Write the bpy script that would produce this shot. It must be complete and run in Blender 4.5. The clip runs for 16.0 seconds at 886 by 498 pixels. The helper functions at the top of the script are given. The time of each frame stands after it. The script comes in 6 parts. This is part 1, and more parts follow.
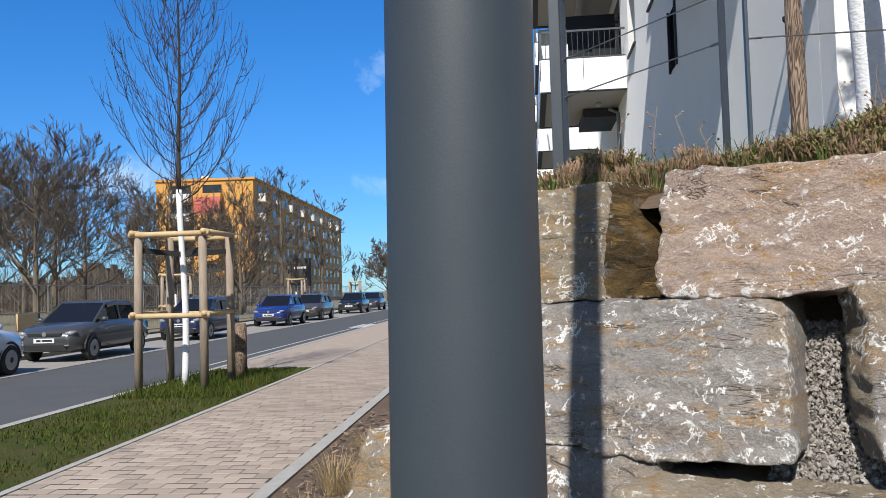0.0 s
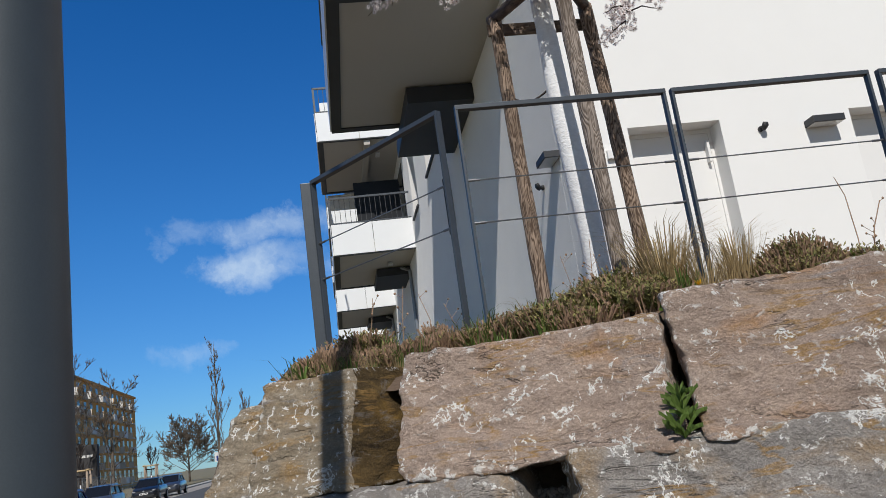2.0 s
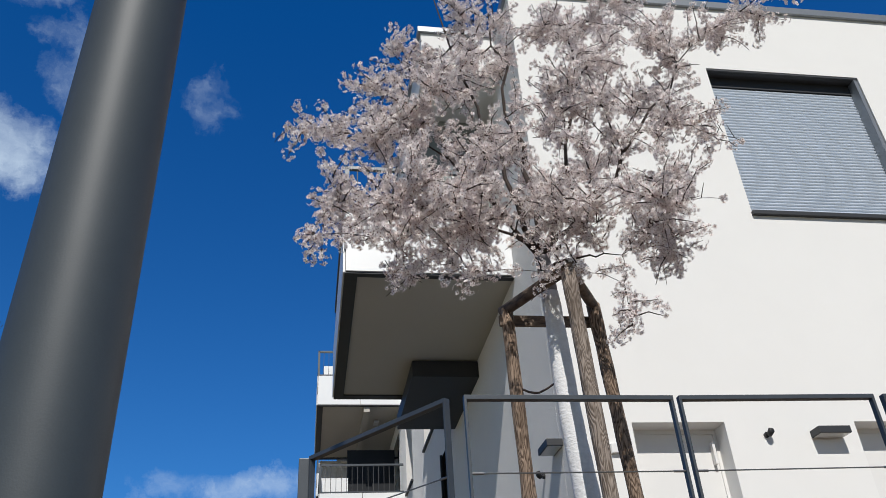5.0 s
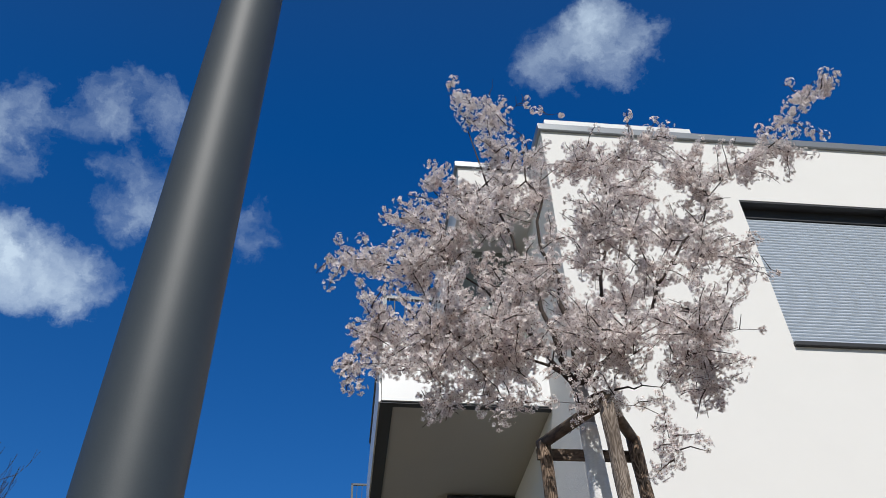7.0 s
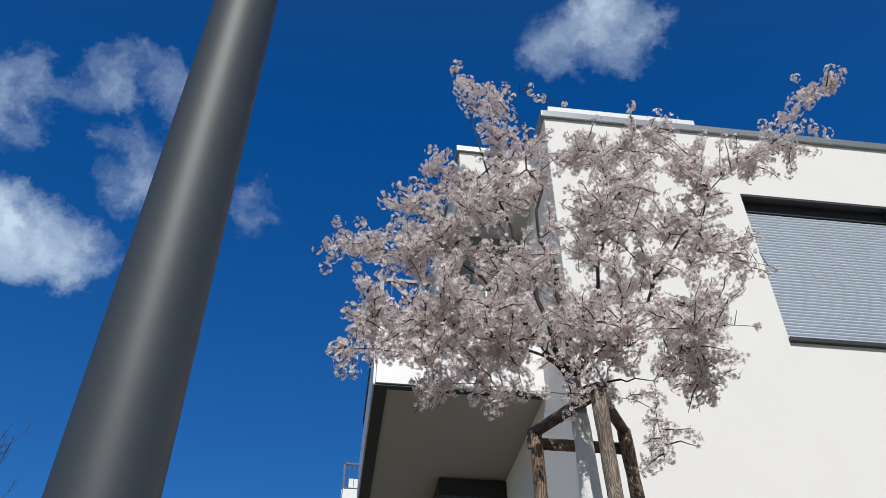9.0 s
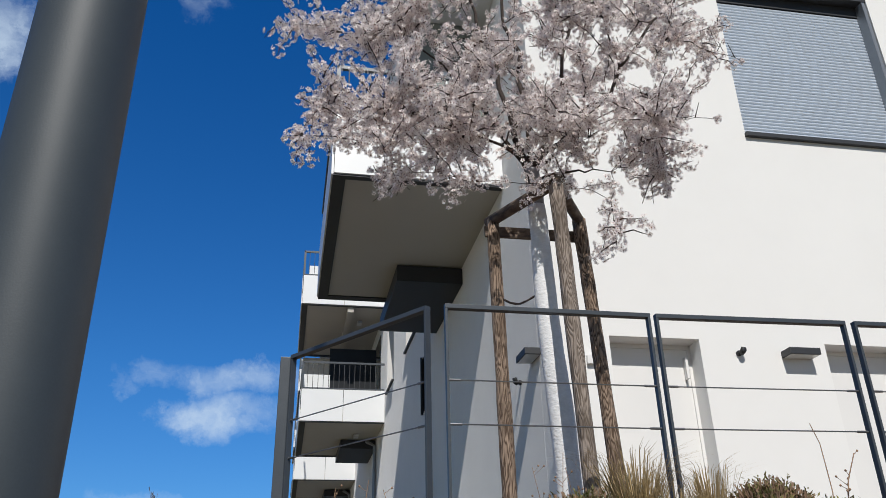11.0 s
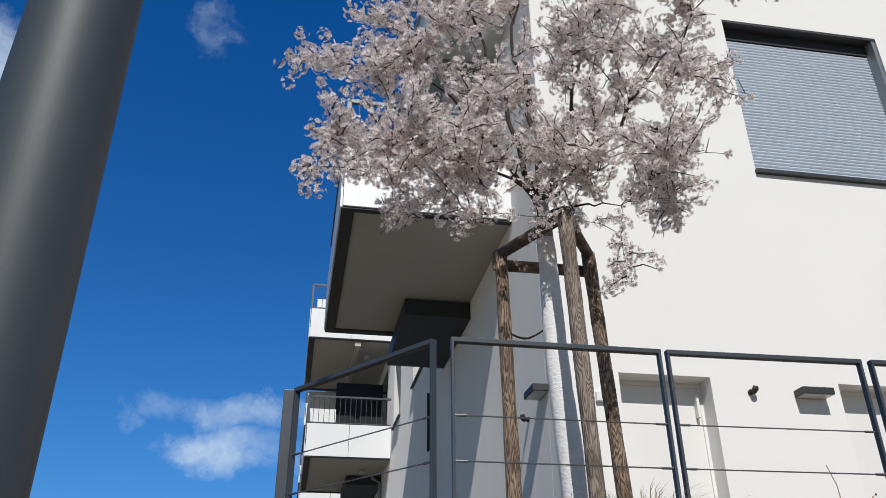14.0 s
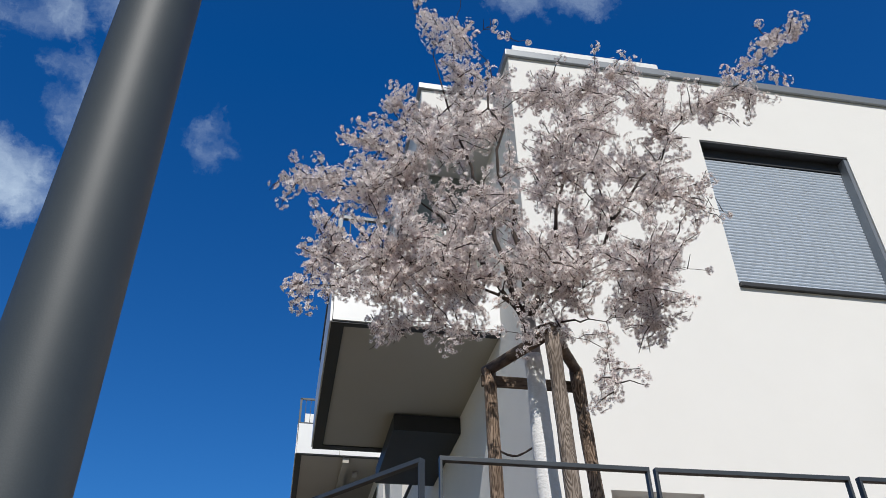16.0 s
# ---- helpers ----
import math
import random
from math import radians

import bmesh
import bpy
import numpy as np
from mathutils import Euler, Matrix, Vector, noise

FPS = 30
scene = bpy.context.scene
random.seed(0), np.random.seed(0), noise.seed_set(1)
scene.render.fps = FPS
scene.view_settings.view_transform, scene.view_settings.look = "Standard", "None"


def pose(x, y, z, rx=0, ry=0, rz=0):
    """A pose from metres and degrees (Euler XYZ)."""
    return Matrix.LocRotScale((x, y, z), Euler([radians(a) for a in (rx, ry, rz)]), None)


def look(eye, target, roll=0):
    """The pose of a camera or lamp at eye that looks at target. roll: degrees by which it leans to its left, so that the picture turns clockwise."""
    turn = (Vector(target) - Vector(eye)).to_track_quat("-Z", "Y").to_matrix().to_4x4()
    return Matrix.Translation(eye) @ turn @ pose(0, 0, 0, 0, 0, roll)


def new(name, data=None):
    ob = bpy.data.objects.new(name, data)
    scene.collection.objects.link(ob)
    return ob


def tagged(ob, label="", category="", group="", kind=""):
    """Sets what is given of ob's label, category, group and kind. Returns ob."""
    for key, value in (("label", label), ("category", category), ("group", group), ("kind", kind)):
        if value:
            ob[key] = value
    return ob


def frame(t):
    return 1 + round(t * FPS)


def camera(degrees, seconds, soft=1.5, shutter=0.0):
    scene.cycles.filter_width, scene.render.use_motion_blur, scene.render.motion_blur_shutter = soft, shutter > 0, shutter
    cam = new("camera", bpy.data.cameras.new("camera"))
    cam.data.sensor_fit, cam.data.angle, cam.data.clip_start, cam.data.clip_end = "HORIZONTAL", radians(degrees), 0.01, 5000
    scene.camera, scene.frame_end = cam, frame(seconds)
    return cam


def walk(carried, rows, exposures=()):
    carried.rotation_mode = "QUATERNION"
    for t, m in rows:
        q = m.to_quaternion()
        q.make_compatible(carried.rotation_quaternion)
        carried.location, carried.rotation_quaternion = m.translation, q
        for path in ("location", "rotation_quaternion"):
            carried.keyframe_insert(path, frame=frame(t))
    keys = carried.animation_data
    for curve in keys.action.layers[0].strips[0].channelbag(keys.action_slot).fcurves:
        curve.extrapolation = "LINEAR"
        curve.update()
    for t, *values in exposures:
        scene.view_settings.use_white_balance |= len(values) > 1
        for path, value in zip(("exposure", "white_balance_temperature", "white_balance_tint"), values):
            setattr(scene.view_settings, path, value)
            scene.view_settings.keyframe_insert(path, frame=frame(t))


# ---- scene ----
# ---- camera and walk ----
cam = camera(58.3, 16.0, 0.8)
ROWS = [
    (0, 0.000, 0.000, 1.500, 92.90, 1.55, 6.95),
    (0.5, 0.123, -0.056, 1.534, 94.55, 2.92, 5.30),
    (1, 0.193, -0.074, 1.546, 96.53, 4.65, 0.91),
    (1.5, 0.231, -0.084, 1.572, 100.47, 6.75, -3.48),
    (2, 0.233, -0.088, 1.589, 103.14, 7.79, -6.22),
    (2.5, 0.224, -0.096, 1.608, 110.16, 5.50, -8.08),
    (3, 0.210, -0.104, 1.613, 112.10, 4.49, -9.12),
    (3.5, 0.212, -0.093, 1.632, 114.05, 4.03, -9.30),
    (4, 0.204, -0.095, 1.640, 116.16, 3.70, -9.21),
    (4.5, 0.199, -0.110, 1.644, 118.54, 3.45, -8.89),
    (5, 0.196, -0.141, 1.652, 122.33, 3.22, -8.00),
    (7.5, 0.181, -0.214, 1.616, 132.04, 1.08, -5.84),
    (8, 0.196, -0.218, 1.618, 131.96, 0.66, -6.10),
    (8.5, 0.192, -0.223, 1.626, 131.75, 0.50, -6.53),
    (9, 0.196, -0.224, 1.647, 130.36, 0.12, -7.26),
    (9.5, 0.193, -0.186, 1.675, 124.02, 0.50, -8.11),
    (12, 0.216, -0.134, 1.663, 113.43, 1.18, -10.61),
    (12.5, 0.217, -0.117, 1.662, 111.44, 1.26, -10.64),
    (13, 0.211, -0.100, 1.669, 110.54, 0.96, -10.39),
    (13.5, 0.223, -0.091, 1.680, 112.95, 0.63, -9.88),
    (14, 0.223, -0.095, 1.680, 117.98, 0.37, -9.78),
    (14.5, 0.213, -0.131, 1.675, 122.68, 0.40, -9.74),
    (15, 0.207, -0.168, 1.665, 125.02, 0.37, -9.92),
    (15.5, 0.211, -0.185, 1.662, 125.73, 0.65, -10.08),
    (16, 0.215, -0.193, 1.659, 126.00, 0.89, -10.31),
]
walk(cam, [(t, pose(*p)) for t, *p in ROWS], [(0.0, 0.55), (0.6, 0.36), (1.0, 0.20), (1.5, 0.09), (2.0, 0.02), (2.6, 0.0), (16.0, 0.0)])

# ---- world, sun, exposure ----
SUN_AZ, SUN_EL = 5.5, 44.5   # degrees left of straight behind, and up
to_sun = Vector((-math.sin(radians(SUN_AZ)) * math.cos(radians(SUN_EL)), -math.cos(radians(SUN_AZ)) * math.cos(radians(SUN_EL)), math.sin(radians(SUN_EL))))
world = bpy.data.worlds.new("sky")
scene.world = world
world.use_nodes = True
wn, wl = world.node_tree.nodes, world.node_tree.links
wn.clear()


def wmath(op, a, b=None, c=None):
    n = wn.new("ShaderNodeMath")
    n.operation = op
    for i, v in enumerate((a, b, c)):
        if v is None:
            continue
        if isinstance(v, (int, float)):
            n.inputs[i].default_value = v
        else:
            wl.new(v, n.inputs[i])
    return n.outputs[0]


sky = wn.new("ShaderNodeTexSky")
sky.sky_type = "NISHITA"
sky.sun_disc = False
sky.sun_elevation = radians(SUN_EL)
sky.sun_rotation = math.atan2(to_sun.x, to_sun.y)
sky.air_density, sky.dust_density, sky.ozone_density, sky.altitude = 1.0, 0.05, 2.0, 300
tc = wn.new("ShaderNodeTexCoord")
wob = wn.new("ShaderNodeTexNoise")
wob.inputs["Scale"].default_value, wob.inputs["Detail"].default_value, wob.inputs["Roughness"].default_value = 6.0, 10.0, 0.66
wl.new(tc.outputs["Generated"], wob.inputs["Vector"])
shift = wn.new("ShaderNodeVectorMath")
shift.operation = "MULTIPLY_ADD"
wl.new(wob.outputs["Color"], shift.inputs[0])
shift.inputs[1].default_value = (0.17, 0.17, 0.07)
shift.inputs[2].default_value = (-0.085, -0.085, -0.035)
moved = wn.new("ShaderNodeVectorMath")
moved.operation = "ADD"
wl.new(tc.outputs["Generated"], moved.inputs[0])
wl.new(shift.outputs[0], moved.inputs[1])
# clouds: azimuth (right of ahead), elevation, half width, half height in degrees, how thick
CLOUDS = [(-29, 35.9, 7.8, 3.3, 1.0), (26.5, 54, 5.2, 3.4, 0.78), (-26, 48.0, 5.2, 3.5, 0.62), (-22.3, 42.4, 3.8, 5.2, 0.57), (-10.2, 42.3, 2.8, 3.1, 0.49),
          (-34, 44, 4.0, 4.6, 0.6), (-6.0, 16.1, 6.4, 1.7, 0.72), (-4.2, 13.6, 6.6, 1.7, 0.75), (-12, 15.5, 1.5, 1.1, 0.45), (-12.6, 7.9, 5.0, 0.9, 0.45),
          (-29, 8.2, 4.5, 1.5, 0.6), (-13, 7.8, 4.5, 1.4, 0.4), (-11.8, 15, 1.6, 2.0, 0.5), (-34, 7.5, 4, 1.2, 0.3)]
cover = None
for az, el, wa, wb, thick in CLOUDS:
    m = Euler((radians(el), 0, radians(-az))).to_matrix()
    right, ahead, above = m.col[0], m.col[1], m.col[2]
    dots = []
    for axis in (right, above, ahead):
        n = wn.new("ShaderNodeVectorMath")
        n.operation = "DOT_PRODUCT"
        wl.new(moved.outputs[0], n.inputs[0])
        n.inputs[1].default_value = axis
        dots.append(n.outputs["Value"])
    q = wmath("ADD", wmath("POWER", wmath("DIVIDE", dots[0], math.sin(radians(wa))), 2.0), wmath("POWER", wmath("DIVIDE", dots[1], math.sin(radians(wb))), 2.0))
    inside = wmath("MULTIPLY", wmath("MULTIPLY", wmath("SUBTRACT", 1.0, wmath("MINIMUM", wmath("MULTIPLY", q, 0.6), 1.0)), thick), wmath("GREATER_THAN", dots[2], 0.0))
    cover = inside if cover is None else wmath("MAXIMUM", cover, inside)
puff = wn.new("ShaderNodeTexNoise")
puff.inputs["Scale"].default_value, puff.inputs["Detail"].default_value, puff.inputs["Roughness"].default_value = 9.0, 8.0, 0.55
wl.new(moved.outputs[0], puff.inputs["Vector"])
eaten = wmath("ADD", wmath("MULTIPLY", cover, 1.40), wmath("MULTIPLY_ADD", puff.outputs[0], 2.3, -1.62))
cover = wmath("MULTIPLY", wmath("POWER", wmath("MINIMUM", wmath("MAXIMUM", wmath("MULTIPLY", eaten, 1.05), 0.0), 0.95), 1.35), wmath("MINIMUM", wmath("MULTIPLY", cover, 8.0), 1.0))
tint = wn.new("ShaderNodeMix")
tint.data_type, tint.blend_type = "RGBA", "MULTIPLY"
tint.inputs["Factor"].default_value = 1.0
height = wn.new("ShaderNodeSeparateXYZ")
wl.new(tc.outputs["Generated"], height.inputs[0])
ramp = wn.new("ShaderNodeValToRGB")
ramp.color_ramp.elements[0].position, ramp.color_ramp.elements[0].color = 0.0, (0.30, 0.55, 0.89, 1)
ramp.color_ramp.elements[1].position, ramp.color_ramp.elements[1].color = 0.75, (0.035, 0.60, 1.27, 1)
mid = ramp.color_ramp.elements.new(0.28)
mid.color = (0.20, 0.645, 1.12, 1)
wl.new(height.outputs["Z"], ramp.inputs[0])
# the sky pales towards the sun
glow = wn.new("ShaderNodeVectorMath")
glow.operation = "DOT_PRODUCT"
wl.new(tc.outputs["Generated"], glow.inputs[0])
glow.inputs[1].default_value = to_sun
pale = wn.new("ShaderNodeMix")
pale.data_type = "RGBA"
pale.inputs["B"].default_value = (0.50, 0.54, 0.58, 1)
near = wn.new("ShaderNodeMapRange")
near.interpolation_type = "SMOOTHSTEP"
near.inputs["From Min"].default_value, near.inputs["From Max"].default_value = 0.05, 0.75
wl.new(glow.outputs["Value"], near.inputs["Value"])
wl.new(near.outputs[0], pale.inputs["Factor"])
wl.new(ramp.outputs[0], pale.inputs["A"])
wl.new(pale.outputs["Result"], tint.inputs["B"])
wl.new(sky.outputs[0], tint.inputs["A"])
mixc = wn.new("ShaderNodeMix")
mixc.data_type = "RGBA"
mixc.inputs["B"].default_value = (6.3, 7.7, 9.2, 1)
wl.new(cover, mixc.inputs["Factor"])
wl.new(tint.outputs["Result"], mixc.inputs["A"])
bg = wn.new("ShaderNodeBackground")
bg.inputs["Strength"].default_value = 0.095
wl.new(mixc.outputs["Result"], bg.inputs["Color"])
wout = wn.new("ShaderNodeOutputWorld")
wl.new(bg.outputs[0], wout.inputs["Surface"])

sun = new("sun", bpy.data.lights.new("sun", "SUN"))
sun.data.energy, sun.data.angle, sun.data.color = 3.75, radians(0.53), (1.0, 0.965, 0.91)
sun.matrix_world = look(to_sun * 30, (0, 0, 0))


# ---- materials ----
def material(name, base, other=None, scale=6.0, rough=0.6, metal=0.0, bump=0.0, bscale=60.0, stretch=(1, 1, 1), contrast=0.25, coat=0.0, fine=True, island=0.0, random_ob=0.0, specular=0.5, translucent=0.0, matt=0.0):
    """Principled material with colour variation at two scales and a fine relief."""
    m = bpy.data.materials.new(name)
    m.use_nodes = True
    nt = m.node_tree
    n, l = nt.nodes, nt.links
    b = n["Principled BSDF"]
    b.inputs["Roughness"].default_value, b.inputs["Metallic"].default_value = rough, metal
    b.inputs["Specular IOR Level"].default_value = specular
    b.inputs["Coat Weight"].default_value = coat
    b.inputs["Diffuse Roughness"].default_value = matt
    other = other or tuple(c * 0.75 for c in base)
    tcn = n.new("ShaderNodeTexCoord")
    mp = n.new("ShaderNodeMapping")
    mp.inputs["Scale"].default_value = stretch
    l.new(tcn.outputs["Object"], mp.inputs["Vector"])
    n1 = n.new("ShaderNodeTexNoise")
    n1.inputs["Scale"].default_value, n1.inputs["Detail"].default_value, n1.inputs["Roughness"].default_value = scale, 6.0, 0.62
    l.new(mp.outputs[0], n1.inputs["Vector"])
    rng = n.new("ShaderNodeMapRange")
    rng.inputs["From Min"].default_value, rng.inputs["From Max"].default_value = 0.5 - contrast, 0.5 + contrast
    l.new(n1.outputs[0], rng.inputs["Value"])
    mix = n.new("ShaderNodeMix")
    mix.data_type = "RGBA"
    mix.inputs["A"].default_value, mix.inputs["B"].default_value = (*base, 1), (*other, 1)
    l.new(rng.outputs[0], mix.inputs["Factor"])
    col = mix.outputs["Result"]
    n2 = n.new("ShaderNodeTexNoise")
    n2.inputs["Scale"].default_value, n2.inputs["Detail"].default_value = bscale, 5.0
    l.new(mp.outputs[0], n2.inputs["Vector"])
    if fine:
        v = n.new("ShaderNodeMapRange")
        v.inputs["To Min"].default_value, v.inputs["To Max"].default_value = 0.86, 1.12
        l.new(n2.outputs[0], v.inputs["Value"])
        h = n.new("ShaderNodeHueSaturation")
        l.new(v.outputs[0], h.inputs["Value"])
        l.new(col, h.inputs["Color"])
        col = h.outputs[0]
    for amount, node, socket in ((island, "ShaderNodeNewGeometry", "Random Per Island"), (random_ob, "ShaderNodeObjectInfo", "Random")):
        if amount:
            g = n.new(node)
            v = n.new("ShaderNodeMapRange")
            v.inputs["To Min"].default_value, v.inputs["To Max"].default_value = 1 - amount, 1 + amount
            l.new(g.outputs[socket], v.inputs["Value"])
            h = n.new("ShaderNodeHueSaturation")
            l.new(v.outputs[0], h.inputs["Value"])
            l.new(col, h.inputs["Color"])
            col = h.outputs[0]
    l.new(col, b.inputs["Base Color"])
    if bump:
        bp = n.new("ShaderNodeBump")
        bp.inputs["Strength"].default_value, bp.inputs["Distance"].default_value = bump, 0.01
        l.new(n2.outputs[0], bp.inputs["Height"])
        l.new(bp.outputs[0], b.inputs["Normal"])
    if translucent:
        tr = n.new("ShaderNodeBsdfTranslucent")
        l.new(col, tr.inputs["Color"])
        ms = n.new("ShaderNodeMixShader")
        ms.inputs[0].default_value = translucent
        l.new(b.outputs[0], ms.inputs[1])
        l.new(tr.outputs[0], ms.inputs[2])
        l.new(ms.outputs[0], n["Material Output"].inputs["Surface"])
    return m


def stone_material(name, base, other, rust, streaks):
    """Layered limestone: grey and brown beds, rust stains, white lime squiggles, cracks."""
    m = bpy.data.materials.new(name)
    m.use_nodes = True
    nt = m.node_tree
    n, l = nt.nodes, nt.links
    b = n["Principled BSDF"]
    b.inputs["Roughness"].default_value = 0.92
    b.inputs["Diffuse Roughness"].default_value = 0.5
    geo = n.new("ShaderNodeNewGeometry")
    b.inputs["Specular IOR Level"].default_value = 0.25
    tcn = n.new("ShaderNodeTexCoord")
    info = n.new("ShaderNodeObjectInfo")
    off = n.new("ShaderNodeVectorMath")
    off.operation = "MULTIPLY_ADD"
    off.inputs[1].default_value = (1, 1, 1)
    l.new(tcn.outputs["Object"], off.inputs[0])
    cx = n.new("ShaderNodeCombineXYZ")
    mul = n.new("ShaderNodeMath")
    mul.operation = "MULTIPLY"
    mul.inputs[1].default_value = 40.0
    l.new(info.outputs["Random"], mul.inputs[0])
    for i in range(3):
        l.new(mul.outputs[0], cx.inputs[i])
    l.new(cx.outputs[0], off.inputs[2])

    def noise_at(scale, detail, rough, stretch=(1, 1, 1), warp=0.0):
        mp = n.new("ShaderNodeMapping")
        mp.inputs["Scale"].default_value = stretch
        l.new(off.outputs[0], mp.inputs["Vector"])
        t = n.new("ShaderNodeTexNoise")
        t.inputs["Scale"].default_value, t.inputs["Detail"].default_value, t.inputs["Roughness"].default_value = scale, detail, rough
        t.inputs["Distortion"].default_value = warp
        l.new(mp.outputs[0], t.inputs["Vector"])
        return t.outputs[0]

    def ranged(v, a, c, lo=0.0, hi=1.0):
        r = n.new("ShaderNodeMapRange")
        r.inputs["From Min"].default_value, r.inputs["From Max"].default_value = a, c
        r.inputs["To Min"].default_value, r.inputs["To Max"].default_value = lo, hi
        l.new(v, r.inputs["Value"])
        return r.outputs[0]

    def mixed(f, a, c):
        x = n.new("ShaderNodeMix")
        x.data_type = "RGBA"
        l.new(f, x.inputs["Factor"])
        for key, v in (("A", a), ("B", c)):
            if isinstance(v, tuple):
                x.inputs[key].default_value = (*v, 1)
            else:
                l.new(v, x.inputs[key])
        return x.outputs["Result"]

    def times(a, c):
        x = n.new("ShaderNodeMath")
        x.operation = "MULTIPLY"
        for i, v in enumerate((a, c)):
            if isinstance(v, (int, float)):
                x.inputs[i].default_value = v
            else:
                l.new(v, x.inputs[i])
        return x.outputs[0]

    beds = noise_at(3.0, 9, 0.7, (0.7, 0.7, 4.0), 0.5)
    col = mixed(ranged(beds, 0.38, 0.62), base, other)
    col = mixed(times(ranged(noise_at(2.3, 6, 0.6, (1, 1, 2.2), 0.5), 0.54, 0.68), 0.8), col, rust)
    col = mixed(times(ranged(noise_at(5.5, 7, 0.7, (0.8, 0.8, 2.6), 0.8), 0.58, 0.68), 0.7), col, (0.30, 0.30, 0.32))

    def ridge(v, wide, wider):
        a = n.new("ShaderNodeMath")
        a.operation = "SUBTRACT"
        a.inputs[1].default_value = 0.5
        l.new(v, a.inputs[0])
        c = n.new("ShaderNodeMath")
        c.operation = "ABSOLUTE"
        l.new(a.outputs[0], c.inputs[0])
        return ranged(c.outputs[0], wide, wider, 1.0, 0.0)

    vein = times(ridge(noise_at(2.2, 5, 0.6, (0.6, 0.6, 3.2), 0.4), 0.006, 0.022), ranged(noise_at(3.1, 3, 0.6), 0.46, 0.56))
    col = mixed(times(vein, 0.8), col, (0.44, 0.26, 0.09))
    crack = times(ridge(noise_at(1.7, 6, 0.58, (0.7, 0.7, 3.0), 0.5), 0.0015, 0.006), ranged(noise_at(4.3, 3, 0.6), 0.47, 0.53))
    col = mixed(times(crack, 0.7), col, tuple(c * 0.16 for c in base))
    grain = noise_at(70, 6, 0.75)
    col = mixed(ranged(grain, 0.47, 0.70, 0.0, 0.6), col, tuple(c * 0.38 for c in base))
    col = mixed(ranged(noise_at(150, 4, 0.7), 0.52, 0.7, 0.0, 0.4), col, tuple(min(1, c * 1.7) for c in base))
    dark = ranged(noise_at(26, 5, 0.7, (0.8, 0.8, 1.4), 0.3), 0.6, 0.72)
    col = mixed(times(dark, 0.35), col, tuple(c * 0.3 for c in base))
    # white lime marks: thin short ridges, gathered in patches
    ridge_n = noise_at(9.5, 5, 0.65, (1.15, 1.15, 0.8), 0.35)
    ab = n.new("ShaderNodeMath")
    ab.operation = "SUBTRACT"
    ab.inputs[1].default_value = 0.5
    l.new(ridge_n, ab.inputs[0])
    ab2 = n.new("ShaderNodeMath")
    ab2.operation = "ABSOLUTE"
    l.new(ab.outputs[0], ab2.inputs[0])
    thin = ranged(ab2.outputs[0], 0.015, 0.022, 1.0, 0.0)
    patch = ranged(noise_at(6.0, 4, 0.7), 0.61 - 0.06 * streaks, 0.64 - 0.06 * streaks)
    blot = ranged(noise_at(24, 5, 0.66, (1.25, 1.25, 0.72), 0.4), 0.62, 0.65)
    big = ranged(noise_at(4.0, 4, 0.65), 0.50 - 0.05 * streaks, 0.58 - 0.05 * streaks)
    mx = n.new("ShaderNodeMath")
    mx.operation = "MAXIMUM"
    l.new(times(thin, patch), mx.inputs[0])
    l.new(times(blot, big), mx.inputs[1])
    # lime crust on worn rims
    rim = times(ranged(geo.outputs["Pointiness"], 0.515, 0.54), ranged(noise_at(26, 6, 0.7, (1, 1, 0.8), 0.3), 0.54, 0.57))
    mx2 = n.new("ShaderNodeMath")
    mx2.operation = "MAXIMUM"
    l.new(mx.outputs[0], mx2.inputs[0])
    l.new(times(rim, 0.8), mx2.inputs[1])
    col = mixed(times(mx2.outputs[0], 0.95), col, (0.92, 0.90, 0.86))
    l.new(col, b.inputs["Base Color"])
    bp = n.new("ShaderNodeBump")
    bp.inputs["Strength"].default_value, bp.inputs["Distance"].default_value = 1.0, 0.038
    hsum = n.new("ShaderNodeMath")
    hsum.operation = "ADD"
    l.new(times(grain, 0.6), hsum.inputs[0])
    l.new(noise_at(22, 8, 0.72, (0.9, 0.9, 1.35), 0.4), hsum.inputs[1])
    deep = n.new("ShaderNodeMath")
    deep.operation = "MULTIPLY_ADD"
    deep.inputs[1].default_value = -0.45
    l.new(crack, deep.inputs[0])
    l.new(hsum.outputs[0], deep.inputs[2])
    l.new(deep.outputs[0], bp.inputs["Height"])
    l.new(bp.outputs[0], b.inputs["Normal"])
    return m


